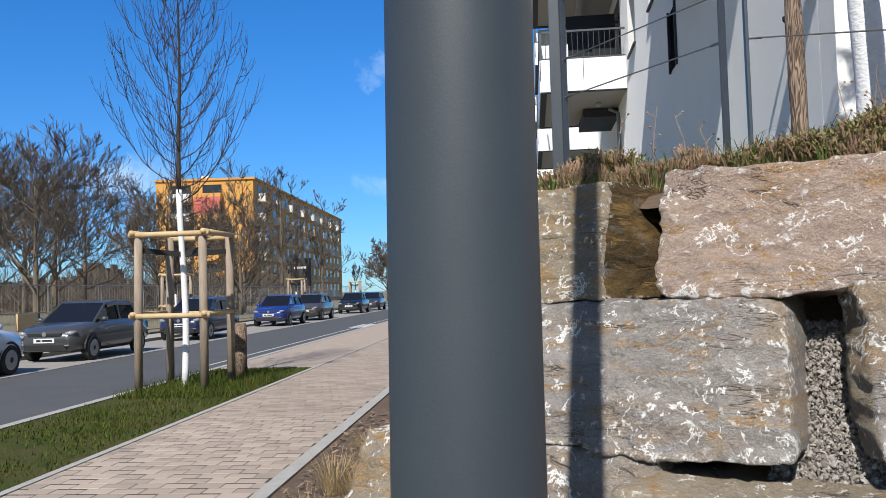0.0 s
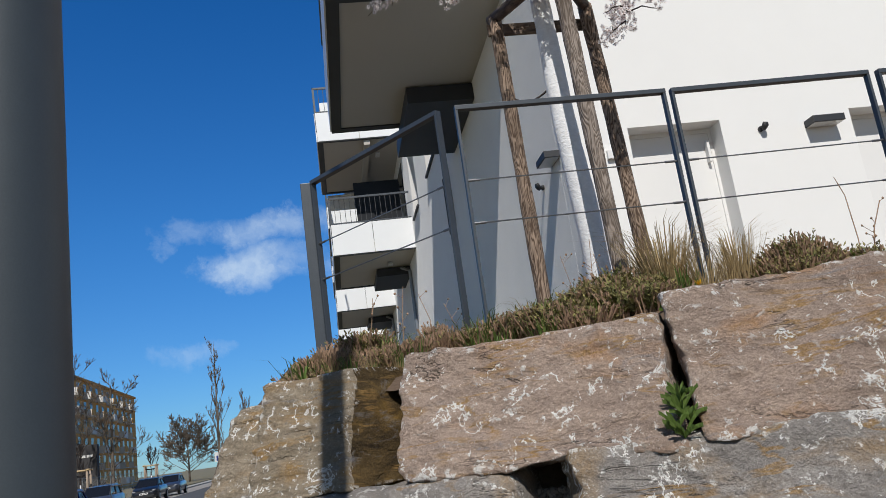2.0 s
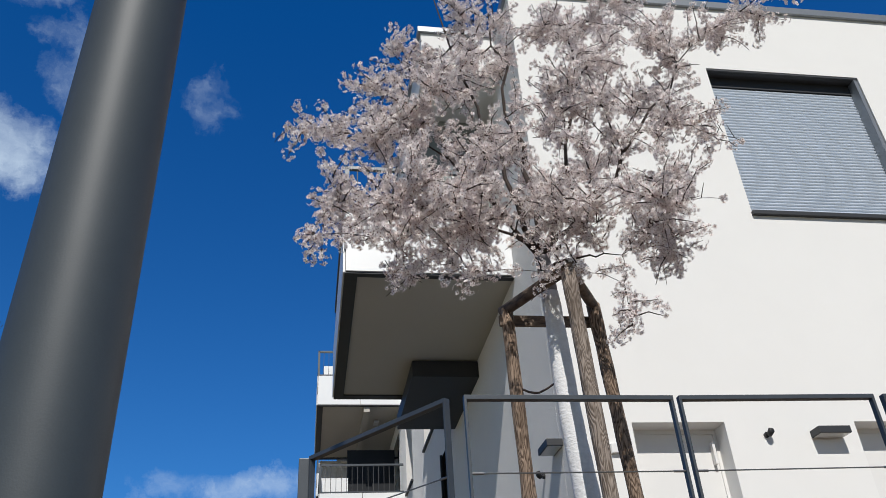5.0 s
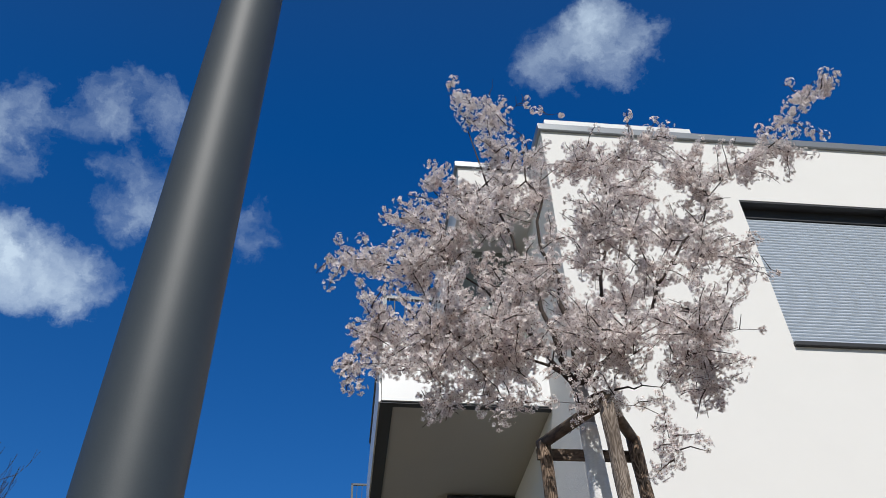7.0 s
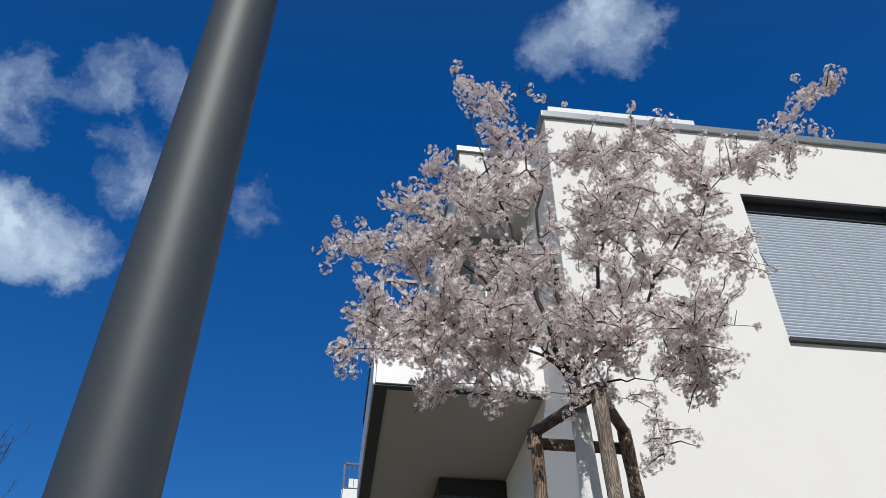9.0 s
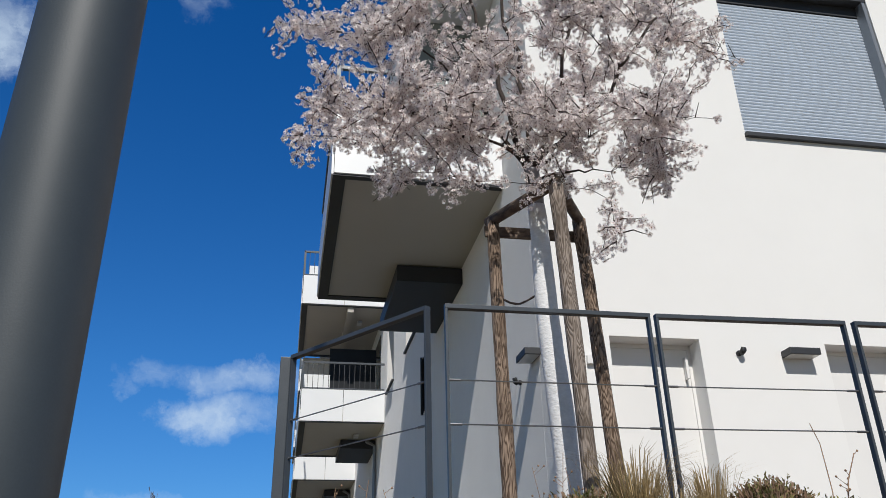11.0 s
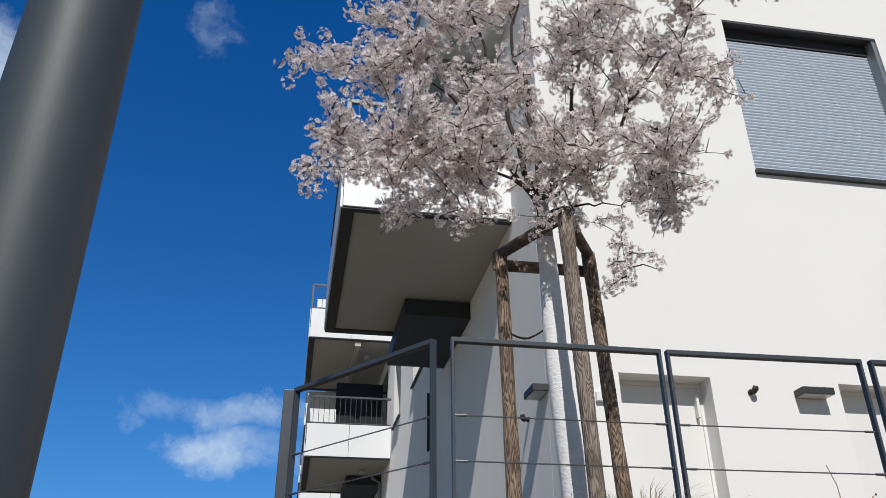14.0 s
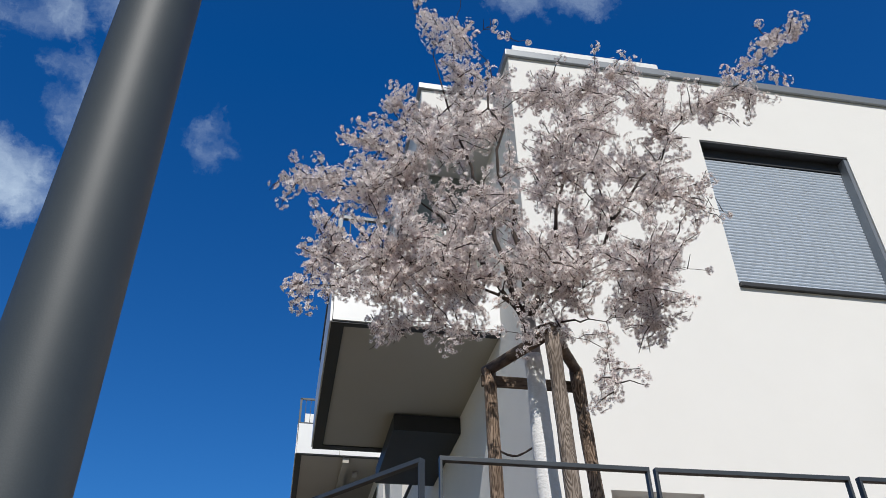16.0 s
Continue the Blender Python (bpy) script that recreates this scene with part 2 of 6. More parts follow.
def grained_wood(name, pale, dark):
    """Round wood whose grain runs in wavering dark bands, with weathered blotches."""
    m = bpy.data.materials.new(name)
    m.use_nodes = True
    n, l = m.node_tree.nodes, m.node_tree.links
    b = n["Principled BSDF"]
    b.inputs["Roughness"].default_value, b.inputs["Specular IOR Level"].default_value = 0.88, 0.25
    tcn, info = n.new("ShaderNodeTexCoord"), n.new("ShaderNodeObjectInfo")
    off = n.new("ShaderNodeVectorMath")
    off.operation = "ADD"
    l.new(tcn.outputs["Object"], off.inputs[0])
    l.new(info.outputs["Random"], off.inputs[1])

    def noise_at(scale, detail, stretch):
        mp = n.new("ShaderNodeMapping")
        mp.inputs["Scale"].default_value = stretch
        l.new(off.outputs[0], mp.inputs["Vector"])
        t = n.new("ShaderNodeTexNoise")
        t.inputs["Scale"].default_value, t.inputs["Detail"].default_value = scale, detail
        l.new(mp.outputs[0], t.inputs["Vector"])
        return t.outputs[0]

    def maths(op, a, c):
        x = n.new("ShaderNodeMath")
        x.operation = op
        for i, v in enumerate((a, c)):
            if isinstance(v, (int, float)):
                x.inputs[i].default_value = v
            elif v is not None:
                l.new(v, x.inputs[i])
        return x.outputs[0]

    def mixed(f, a, c):
        x = n.new("ShaderNodeMix")
        x.data_type = "RGBA"
        l.new(f, x.inputs["Factor"])
        for key, v in (("A", a), ("B", c)):
            if isinstance(v, tuple):
                x.inputs[key].default_value = (*v, 1)
            else:
                l.new(v, x.inputs[key])
        return x.outputs["Result"]

    bands = maths("SINE", maths("MULTIPLY", noise_at(13.0, 2.5, (1, 1, 0.17)), 120.0), None)
    bands = maths("MULTIPLY_ADD", bands, 0.5)
    bands.node.inputs[2].default_value = 0.5
    col = mixed(maths("POWER", bands, 1.4), pale, dark)
    blotch = n.new("ShaderNodeMapRange")
    blotch.inputs["From Min"].default_value, blotch.inputs["From Max"].default_value = 0.5, 0.66
    blotch.inputs["To Max"].default_value = 0.75
    l.new(noise_at(3.5, 5.0, (1, 1, 0.7)), blotch.inputs["Value"])
    col = mixed(blotch.outputs[0], col, tuple(c * 0.8 for c in dark))
    fibre = noise_at(120, 4.0, (1, 1, 0.08))
    fine = n.new("ShaderNodeMapRange")
    fine.inputs["From Min"].default_value, fine.inputs["From Max"].default_value = 0.45, 0.7
    fine.inputs["To Max"].default_value = 0.4
    l.new(fibre, fine.inputs["Value"])
    col = mixed(fine.outputs[0], col, tuple(c * 0.6 for c in dark))
    l.new(col, b.inputs["Base Color"])
    bp = n.new("ShaderNodeBump")
    bp.inputs["Strength"].default_value, bp.inputs["Distance"].default_value = 0.8, 0.006
    l.new(maths("ADD", maths("MULTIPLY", bands, -0.5), fibre), bp.inputs["Height"])
    l.new(bp.outputs[0], b.inputs["Normal"])
    return m


PLASTER = material("white_render", (0.84, 0.832, 0.81), (0.81, 0.802, 0.78), 1.2, 0.9, bump=0.22, bscale=220, fine=False, specular=0.2)
# the same white render for the side, lightened to make up for grazing sun
PLASTER_SIDE = material("side_render", (0.86, 0.845, 0.825), (0.82, 0.805, 0.785), 2.0, 0.9, bump=0.3, bscale=140, specular=0.2, matt=1.0)
PANEL = material("white_panel", (0.82, 0.83, 0.83), (0.79, 0.80, 0.80), 1.5, 0.35, fine=False)
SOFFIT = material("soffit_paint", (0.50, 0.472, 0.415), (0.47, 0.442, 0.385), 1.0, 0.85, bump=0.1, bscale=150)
ANTHRACITE = material("anthracite_metal", (0.035, 0.037, 0.042), (0.028, 0.03, 0.034), 3.0, 0.55, fine=False)
DARK_STEEL = material("grey_coated_steel", (0.07, 0.08, 0.092), (0.056, 0.065, 0.076), 9.0, 0.4, metal=0.25, bump=0.05, bscale=180)
POLE_PAINT = material("grey_pole_paint", (0.047, 0.060, 0.071), (0.039, 0.050, 0.060), 9.0, 0.56, metal=0.0, bump=0.035, bscale=500, specular=0.5)
WIRE = material("steel_wire", (0.3, 0.31, 0.33), (0.2, 0.21, 0.22), 30, 0.35, metal=0.9)
ZINC = material("zinc_sheet", (0.30, 0.32, 0.345), (0.26, 0.28, 0.30), 2.0, 0.4, metal=0.5)
SHUTTER = material("shutter_slat", (0.58, 0.64, 0.72), (0.54, 0.60, 0.68), 3.0, 0.4, metal=0.2, fine=False)
GLASS = material("window_glass", (0.03, 0.035, 0.04), (0.02, 0.024, 0.028), 1.0, 0.06, fine=False)
SCREEN = material("frosted_screen", (0.26, 0.28, 0.26), (0.22, 0.24, 0.225), 1.5, 0.25, fine=False)
DOOR = material("door_paint", (0.80, 0.79, 0.77), (0.77, 0.76, 0.74), 1.0, 0.5, fine=False)
LENS = material("lamp_glass", (0.6, 0.6, 0.58), (0.55, 0.55, 0.53), 3, 0.3)
STAKE = grained_wood("weathered_stake_wood", (0.35, 0.26, 0.195), (0.085, 0.055, 0.038))
STAKE_GREY = grained_wood("silvered_stake_wood", (0.36, 0.30, 0.255), (0.14, 0.108, 0.085))
DARK_GLASS = material("dark_far_glass", (0.02, 0.022, 0.025), (0.03, 0.032, 0.035), 1.0, 0.35, fine=False, specular=0.15)
RAIL_WOOD = material("dark_rail_wood", (0.20, 0.145, 0.105), (0.07, 0.05, 0.04), 40, 0.85, bump=0.8, bscale=80, stretch=(0.3, 0.3, 1), contrast=0.12)
STAKE_NEW = material("pale_stake_wood", (0.37, 0.295, 0.225), (0.22, 0.17, 0.125), 10, 0.8, bump=0.4, bscale=50, stretch=(1, 1, 0.15), contrast=0.16)
LATH = material("fresh_lath_wood", (0.62, 0.46, 0.26), (0.5, 0.35, 0.18), 8, 0.7, bump=0.3, bscale=40, contrast=0.2)
BARK = material("cherry_bark", (0.062, 0.043, 0.036), (0.03, 0.021, 0.018), 20, 0.85, bump=0.6, bscale=60, stretch=(1, 1, 3))
LIMEWASH = material("trunk_limewash", (0.86, 0.86, 0.86), (0.74, 0.735, 0.73), 16, 0.9, bump=0.55, bscale=38, stretch=(1, 1, 1.8))
BARK_GREY = material("grey_trunk_bark", (0.36, 0.35, 0.35), (0.24, 0.22, 0.22), 14, 0.85, bump=0.5, bscale=50)
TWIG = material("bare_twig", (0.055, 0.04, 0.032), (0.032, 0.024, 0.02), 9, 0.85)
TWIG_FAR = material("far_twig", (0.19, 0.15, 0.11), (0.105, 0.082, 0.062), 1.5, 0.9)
BLOSSOM = material("cherry_petal", (0.97, 0.922, 0.905), (0.92, 0.83, 0.808), 5.0, 0.75, island=0.14, fine=False, translucent=0.38)
BLOSSOM_EYE = material("blossom_centre", (0.20, 0.075, 0.05), (0.12, 0.05, 0.03), 20, 0.8, fine=False)
ASPHALT = material("asphalt", (0.092, 0.094, 0.097), (0.072, 0.074, 0.077), 1.2, 0.9, bump=0.4, bscale=160)
PARKING = material("parking_paving", (0.34, 0.315, 0.285), (0.27, 0.25, 0.225), 3.0, 0.9, bump=0.4, bscale=50)
KERB = material("concrete_kerb", (0.42, 0.405, 0.375), (0.34, 0.325, 0.30), 7, 0.9, bump=0.4, bscale=90)
PAVER = material("beige_paver", (0.42, 0.345, 0.28), (0.35, 0.28, 0.225), 3.0, 0.92, bump=0.35, bscale=110, random_ob=0.14, island=0.14)
JOINT = material("joint_grit", (0.075, 0.06, 0.05), (0.045, 0.036, 0.03), 30, 0.95)
MARKING = material("road_paint", (0.62, 0.61, 0.58), (0.45, 0.45, 0.43), 8, 0.7)
LAWN = material("lawn_soil", (0.045, 0.062, 0.016), (0.09, 0.073, 0.03), 1.6, 0.95, bump=1.0, bscale=60, contrast=0.16, specular=0.08)
GRASS = material("grass_blade", (0.06, 0.105, 0.018), (0.11, 0.115, 0.026), 1.4, 0.85, specular=0.15, island=0.35, fine=False, translucent=0.3)
DRY_GRASS = material("dry_grass_blade", (0.46, 0.35, 0.185), (0.34, 0.24, 0.115), 6, 0.8, island=0.3, fine=False, translucent=0.3)
SOIL = material("bark_mulch", (0.155, 0.105, 0.07), (0.08, 0.055, 0.04), 9, 0.95, bump=1.0, bscale=45)
GRAVEL = material("gravel", (0.36, 0.33, 0.295), (0.22, 0.195, 0.17), 12, 0.9, bump=0.5, bscale=80, island=0.4)
SHRUB = material("heath_leaf", (0.12, 0.15, 0.035), (0.27, 0.20, 0.085), 9, 0.8, island=0.5, fine=False, translucent=0.2)
SHRUB_BROWN = material("withered_stem", (0.40, 0.26, 0.165), (0.20, 0.125, 0.08), 8, 0.85, island=0.35, fine=False)
WEED = material("fresh_weed_leaf", (0.15, 0.22, 0.045), (0.09, 0.155, 0.03), 9, 0.6, island=0.25, fine=False, translucent=0.3)
YELLOW = material("dandelion_petal", (0.85, 0.55, 0.02), (0.8, 0.45, 0.02), 20, 0.7, fine=False)
VIOLET = material("crocus_petal", (0.42, 0.30, 0.66), (0.34, 0.22, 0.58), 20, 0.7, fine=False)
STONE_GREY = stone_material("grey_limestone", (0.43, 0.39, 0.355), (0.305, 0.277, 0.252), (0.42, 0.29, 0.165), 1.25)
STONE_BROWN = stone_material("brown_limestone", (0.53, 0.405, 0.325), (0.385, 0.29, 0.232), (0.52, 0.29, 0.145), 1.1)
STONE_OCHRE = stone_material("ochre_limestone", (0.43, 0.355, 0.265), (0.325, 0.265, 0.19), (0.39, 0.24, 0.095), 1.1)
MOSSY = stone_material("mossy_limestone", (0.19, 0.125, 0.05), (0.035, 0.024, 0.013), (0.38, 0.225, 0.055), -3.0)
ORANGE_WALL = material("orange_facade", (0.64, 0.33, 0.085), (0.60, 0.30, 0.075), 0.3, 0.9)
# facade orange again for the shaded sides, lightened to offset the shade
ORANGE_SIDE = material("orange_side_facade", (0.66, 0.34, 0.10), (0.60, 0.30, 0.09), 0.3, 0.9)
FAR_WHITE = material("far_white_paint", (0.70, 0.69, 0.66), (0.6, 0.59, 0.57), 0.5, 0.8)
TYRE = material("tyre_rubber", (0.02, 0.02, 0.021), (0.03, 0.03, 0.03), 8, 0.85)
RIM = material("alloy_rim", (0.45, 0.46, 0.47), (0.4, 0.41, 0.42), 8, 0.35, metal=0.8)
CAR_GLASS = material("car_glass", (0.012, 0.014, 0.017), (0.010, 0.011, 0.014), 1, 0.08, fine=False, specular=0.3)
HEADLIGHT = material("headlight_glass", (0.30, 0.31, 0.33), (0.2, 0.21, 0.23), 9, 0.12, fine=False)
PLATE = material("number_plate", (0.72, 0.72, 0.70), (0.68, 0.68, 0.66), 2, 0.5, fine=False)
BLACK = material("black_plastic", (0.02, 0.02, 0.021), (0.015, 0.015, 0.016), 4, 0.5, fine=False)
STRAP = material("black_tree_strap", (0.022, 0.02, 0.02), (0.03, 0.028, 0.026), 12, 0.8)
GALV = material("galvanised_tube", (0.36, 0.36, 0.355), (0.28, 0.28, 0.28), 12, 0.5, metal=0.6)
BRICKY = material("dark_stall_wall", (0.05, 0.048, 0.05), (0.035, 0.034, 0.036), 3, 0.8)


def car_paint(name, colour):
    return material(name, colour, tuple(c * 0.92 for c in colour), 2.0, 0.3, metal=0.25, coat=0.8, fine=False)


# ---- mesh helpers ----
class Build:
    """Collects vertices and faces for one mesh."""

    def __init__(self):
        self.v, self.f, self.mi = [], [], []

    def box(self, x0, x1, y0, y1, z0, z1, mi=0):
        i = len(self.v)
        self.v += [(x, y, z) for z in (z0, z1) for y in (y0, y1) for x in (x0, x1)]
        for q in ((0, 2, 3, 1), (4, 5, 7, 6), (0, 1, 5, 4), (2, 6, 7, 3), (0, 4, 6, 2), (1, 3, 7, 5)):
            self.f.append(tuple(i + k for k in q))
            self.mi.append(mi)
        return self

    def quad(self, a, b, c, d, mi=0):
        i = len(self.v)
        self.v += [tuple(a), tuple(b), tuple(c), tuple(d)]
        self.f.append((i, i + 1, i + 2, i + 3))
        self.mi.append(mi)
        return self

    def tri(self, a, b, c, mi=0):
        i = len(self.v)
        self.v += [tuple(a), tuple(b), tuple(c)]
        self.f.append((i, i + 1, i + 2))
        self.mi.append(mi)
        return self

    def tube(self, path, radii, n=8, caps=True, mi=0, knob=0.0, rng=None):
        path = [Vector(p) for p in path]
        if isinstance(radii, (int, float)):
            radii = [radii] * len(path)
        base = len(self.v)
        ref = None
        for k, p in enumerate(path):
            d = (path[min(k + 1, len(path) - 1)] - path[max(k - 1, 0)]).normalized()
            if ref is None:
                ref = d.orthogonal().normalized()
            a = (ref - d * ref.dot(d))
            a = a.normalized() if a.length > 1e-6 else d.orthogonal().normalized()
            ref = a
            b = d.cross(a)
            for j in range(n):
                t = 2 * math.pi * j / n
                r = radii[k] * (1 + (rng.uniform(-knob, knob) if knob else 0))
                self.v.append(tuple(p + a * (r * math.cos(t)) + b * (r * math.sin(t))))
        for k in range(len(path) - 1):
            for j in range(n):
                j2 = (j + 1) % n
                self.f.append((base + k * n + j, base + k * n + j2, base + (k + 1) * n + j2, base + (k + 1) * n + j))
                self.mi.append(mi)
        if caps:
            self.f.append(tuple(base + j for j in reversed(range(n))))
            self.f.append(tuple(base + (len(path) - 1) * n + j for j in range(n)))
            self.mi += [mi, mi]
        return self

    def mesh(self, name, *mats, smooth=False):
        me = bpy.data.meshes.new(name)
        me.from_pydata(self.v, [], self.f)
        for m in mats:
            me.materials.append(m)
        if len(mats) > 1:
            me.polygons.foreach_set("material_index", self.mi)
        if smooth:
            me.polygons.foreach_set("use_smooth", [True] * len(me.polygons))
        me.update()
        return me


def part(name, build, mat, parent=None, label="", bevel=0.0, smooth=False, kind=""):
    """Links what was built as ONE mesh object under a thing or a part."""
    mats = mat if isinstance(mat, (tuple, list)) else (mat,)
    me = build.mesh(name, *mats, smooth=smooth) if isinstance(build, Build) else build
    if bevel:
        bm = bmesh.new()
        bm.from_mesh(me)
        bmesh.ops.remove_doubles(bm, verts=bm.verts, dist=1e-5)
        bmesh.ops.bevel(bm, geom=list(bm.edges), offset=bevel, segments=2, profile=0.6, affect="EDGES", clamp_overlap=True)
        bm.to_mesh(me)
        bm.free()
    ob = new(name, me)
    if parent:
        ob.parent = parent
    return tagged(ob, label, kind=kind) if label or kind else ob


def thing(name, label, category, x=0, y=0, z=0, rz=0, group="", kind=""):
    ob = new(name)
    ob.empty_display_size = 0.1
    ob.matrix_basis = pose(x, y, z, 0, 0, rz)
    return tagged(ob, label, category, group, kind)


def setting(name, build, mat, label, category, smooth=False):
    return tagged(part(name, build, mat, smooth=smooth), label, category, kind="structure")


def box(*a):
    return Build().box(*a)

# ---- the ground, the street ----
STREET = radians(2.0)   # the street's heading, turned to the left of +y


def st(x, y, z=0.0):
    """A place on the street: x across (0 is over the lamp post's line), y along."""
    return (x * math.cos(STREET) - (y - 8) * math.sin(STREET), 8 + x * math.sin(STREET) + (y - 8) * math.cos(STREET), z)


def strip(x0, x1, y0, y1, z0, z1):
    b = Build()
    c = [st(x, y) for y in (y0, y1) for x in (x0, x1)]
    for z in (z0, z1):
        b.v += [(p[0], p[1], z) for p in c]
    for q in ((0, 2, 3, 1), (4, 5, 7, 6), (0, 1, 5, 4), (2, 6, 7, 3), (0, 4, 6, 2), (1, 3, 7, 5)):
        b.f.append(q)
        b.mi.append(0)
    return b


FAR_LAND = material("far_ground", (0.16, 0.15, 0.085), (0.22, 0.18, 0.11), 0.15, 0.95, bump=0.5, bscale=4)
setting("ground", Build().quad((-1500, -800, -0.12), (1500, -800, -0.12), (1500, 2500, -0.12), (-1500, 2500, -0.12)), FAR_LAND, "open earth and winter grass reaching to the horizon", "ground")
setting("road", strip(-10.35, -6.35, -40, 150, -0.11, -0.03), ASPHALT, "grey asphalt road with worn surface", "road")
setting("parking_strip", strip(-12.75, -10.35, -40, 150, -0.11, -0.02), PARKING, "pale paved parking strip along the road", "pavement")
setting("trim", strip(-14.2, -12.9, -40, 150, -0.11, 0.07), KERB, "far pavement beyond the parked cars", "pavement")
setting("kerb", strip(-6.35, -6.2, -40, 150, -0.11, 0.035), KERB, "pale concrete kerb between road and grass", "kerb")
setting("lane_line", strip(-7.0, -6.93, 17, 60, -0.031, -0.026), MARKING, "worn white line along the road", "road marking")
setting("crossing_mark", strip(-7.25, -6.45, 33.5, 36.5, -0.031, -0.026), MARKING, "pale painted patch on the road", "road marking")
setting("lawn", strip(-6.2, -4.25, -10, 15.6, -0.11, 0.02), LAWN, "mossy grass verge with bare patches", "lawn")
setting("paving_bed", strip(-6.2, -4.25, 15.6, 150, -0.11, 0.0245), JOINT, "dark grit bed under the widened pavement", "pavement")
setting("edging", strip(-4.25, -4.17, -10, 150, -0.11, 0.035), KERB, "narrow concrete edging of the pavement", "kerb")
setting("pavement", strip(-4.17, -2.2, -10, 150, -0.11, 0.0255), JOINT, "grit bed of the paved footpath", "pavement")
setting("bed_edging", strip(-2.2, -2.07, -10, 150, -0.11, 0.05), KERB, "concrete edging between pavement and planting bed", "kerb")

# planting bed that climbs from the pavement to the foot of the stone wall
bed = Build()
NX, NY = 24, 40
for j in range(NY + 1):
    for i in range(NX + 1):
        fx, fy = i / NX, j / NY
        x, y = -2.07 + 9.0 * fx, -3.0 + 15.0 * fy
        p = st(x, y)
        bed.v.append((p[0], p[1], 0.03 + 0.22 * min(1.0, 2 * fx) + 0.035 * noise.noise((x * 3, y * 3, 0)) * (1 if i else 0)))
for j in range(NY):
    for i in range(NX):
        a = j * (NX + 1) + i
        bed.f.append((a, a + 1, a + NX + 2, a + NX + 1))
        bed.mi.append(0)
setting("planting_bed", bed, SOIL, "brown bark mulch of a planting bed", "soil", smooth=True)

# ---- the dry-stone wall ----
WO = Vector((0, 2.74, 1.45))
WU = Vector((0.894, -0.447, 0))
WH = Vector((0.447, 0.894, 0))
SLOPE = 0.626
stone_wall = thing("stone_wall", "dry-laid wall of large rough limestone blocks", "stone wall")


def stone(u0, u1, z0, z1, mat, seed, depth=0.55, back=0.0, shear=0.0, rough=1.0, lean=0.0, label="", chop=None, nick=None):
    """A roughly squared block in the wall: along it from u0 to u1, from z0 to z1 high."""
    nu, nv, nd = max(10, int((u1 - u0) * 78)), max(10, int((z1 - z0) * 84)), 9
    bm = bmesh.new()
    bmesh.ops.create_cube(bm, size=1)
    bmesh.ops.subdivide_edges(bm, edges=[e for e in bm.edges if abs((e.verts[0].co - e.verts[1].co).x) > 0.5], cuts=nu, use_grid_fill=True)
    bmesh.ops.subdivide_edges(bm, edges=[e for e in bm.edges if abs((e.verts[0].co - e.verts[1].co).z) > 0.5], cuts=nv, use_grid_fill=True)
    bmesh.ops.subdivide_edges(bm, edges=[e for e in bm.edges if abs((e.verts[0].co - e.verts[1].co).y) > 0.5], cuts=nd, use_grid_fill=True)
    z0, z1 = z0 - 0.014, z1 + 0.008
    L, H = u1 - u0, z1 - z0
    s3 = Vector((seed * 7.3, seed * 3.1, seed * 5.7))
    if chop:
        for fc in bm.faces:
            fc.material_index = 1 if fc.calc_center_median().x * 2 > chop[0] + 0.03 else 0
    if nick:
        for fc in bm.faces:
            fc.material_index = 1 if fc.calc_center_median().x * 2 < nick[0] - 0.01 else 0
    for v in bm.verts:
        p = v.co * 2
        # round the edges a little
        size = Vector((L / 2, depth / 2, H / 2))
        q = Vector((p.x * size.x, p.y * size.y, p.z * size.z))
        r = 0.020
        core = Vector([max(-s + r, min(s - r, c)) for c, s in zip(q, size)])
        d = q - core
        if d.length > r:
            q = core + d.normalized() * r
        w = q + s3
        out = Vector((0.55 * p.x ** 9, p.y ** 9, 0.6 * p.z ** 9))
        big = noise.noise(w * 2.4) * 0.034 + noise.noise(w * 6) * 0.02 - 0.004
        beds = noise.noise(Vector((w.x * 1.2, w.y * 1.2, w.z * 17))) 
        beds = round(beds * 3) / 3 * 0.010
        flat = Vector((w.x, w.y, w.z * 2.2))
        chips = (0.4 - abs(noise.noise(flat * 7))) * 0.030 + noise.noise(flat * 22) * 0.012 + noise.noise(w * 45) * 0.0055
        q += out * (big + chips) * rough + Vector((0.06 * out.x, out.y, 0)) * beds * rough
        if chop and p.x > chop[0]:
            q.y += (p.x - chop[0]) * chop[1] * L * (1 - 0.5 * (p.y + 1))
        if nick and p.x < nick[0]:
            q.y += (nick[0] - p.x) * nick[1] * L * (1 - 0.5 * (p.y + 1))
        q.x += shear * (q.z / H) + 0.03 * noise.noise(Vector((seed, 3, q.z * 3)))
        q.y += (SLOPE + lean) * q.z
        v.co = q
    me = bpy.data.meshes.new("stone_block")
    bm.to_mesh(me)
    bm.free()
    me.materials.append(mat)
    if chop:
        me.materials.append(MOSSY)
    if nick:
        me.materials.append(STONE_OCHRE)
    me.polygons.foreach_set("use_smooth", [True] * len(me.polygons))
    ob = new("stone_block", me)
    ob.parent = stone_wall
    zc = (z0 + z1) / 2
    c = WO + WU * ((u0 + u1) / 2) + WH * (SLOPE * (zc - 1.45) + back + depth / 2) + Vector((0, 0, zc - 1.45))
    ob.matrix_basis = Matrix.Translation(c) @ Matrix(((WU.x, WH.x, 0), (WU.y, WH.y, 0), (0, 0, 1))).to_4x4()
    if label:
        tagged(ob, label)
    return ob


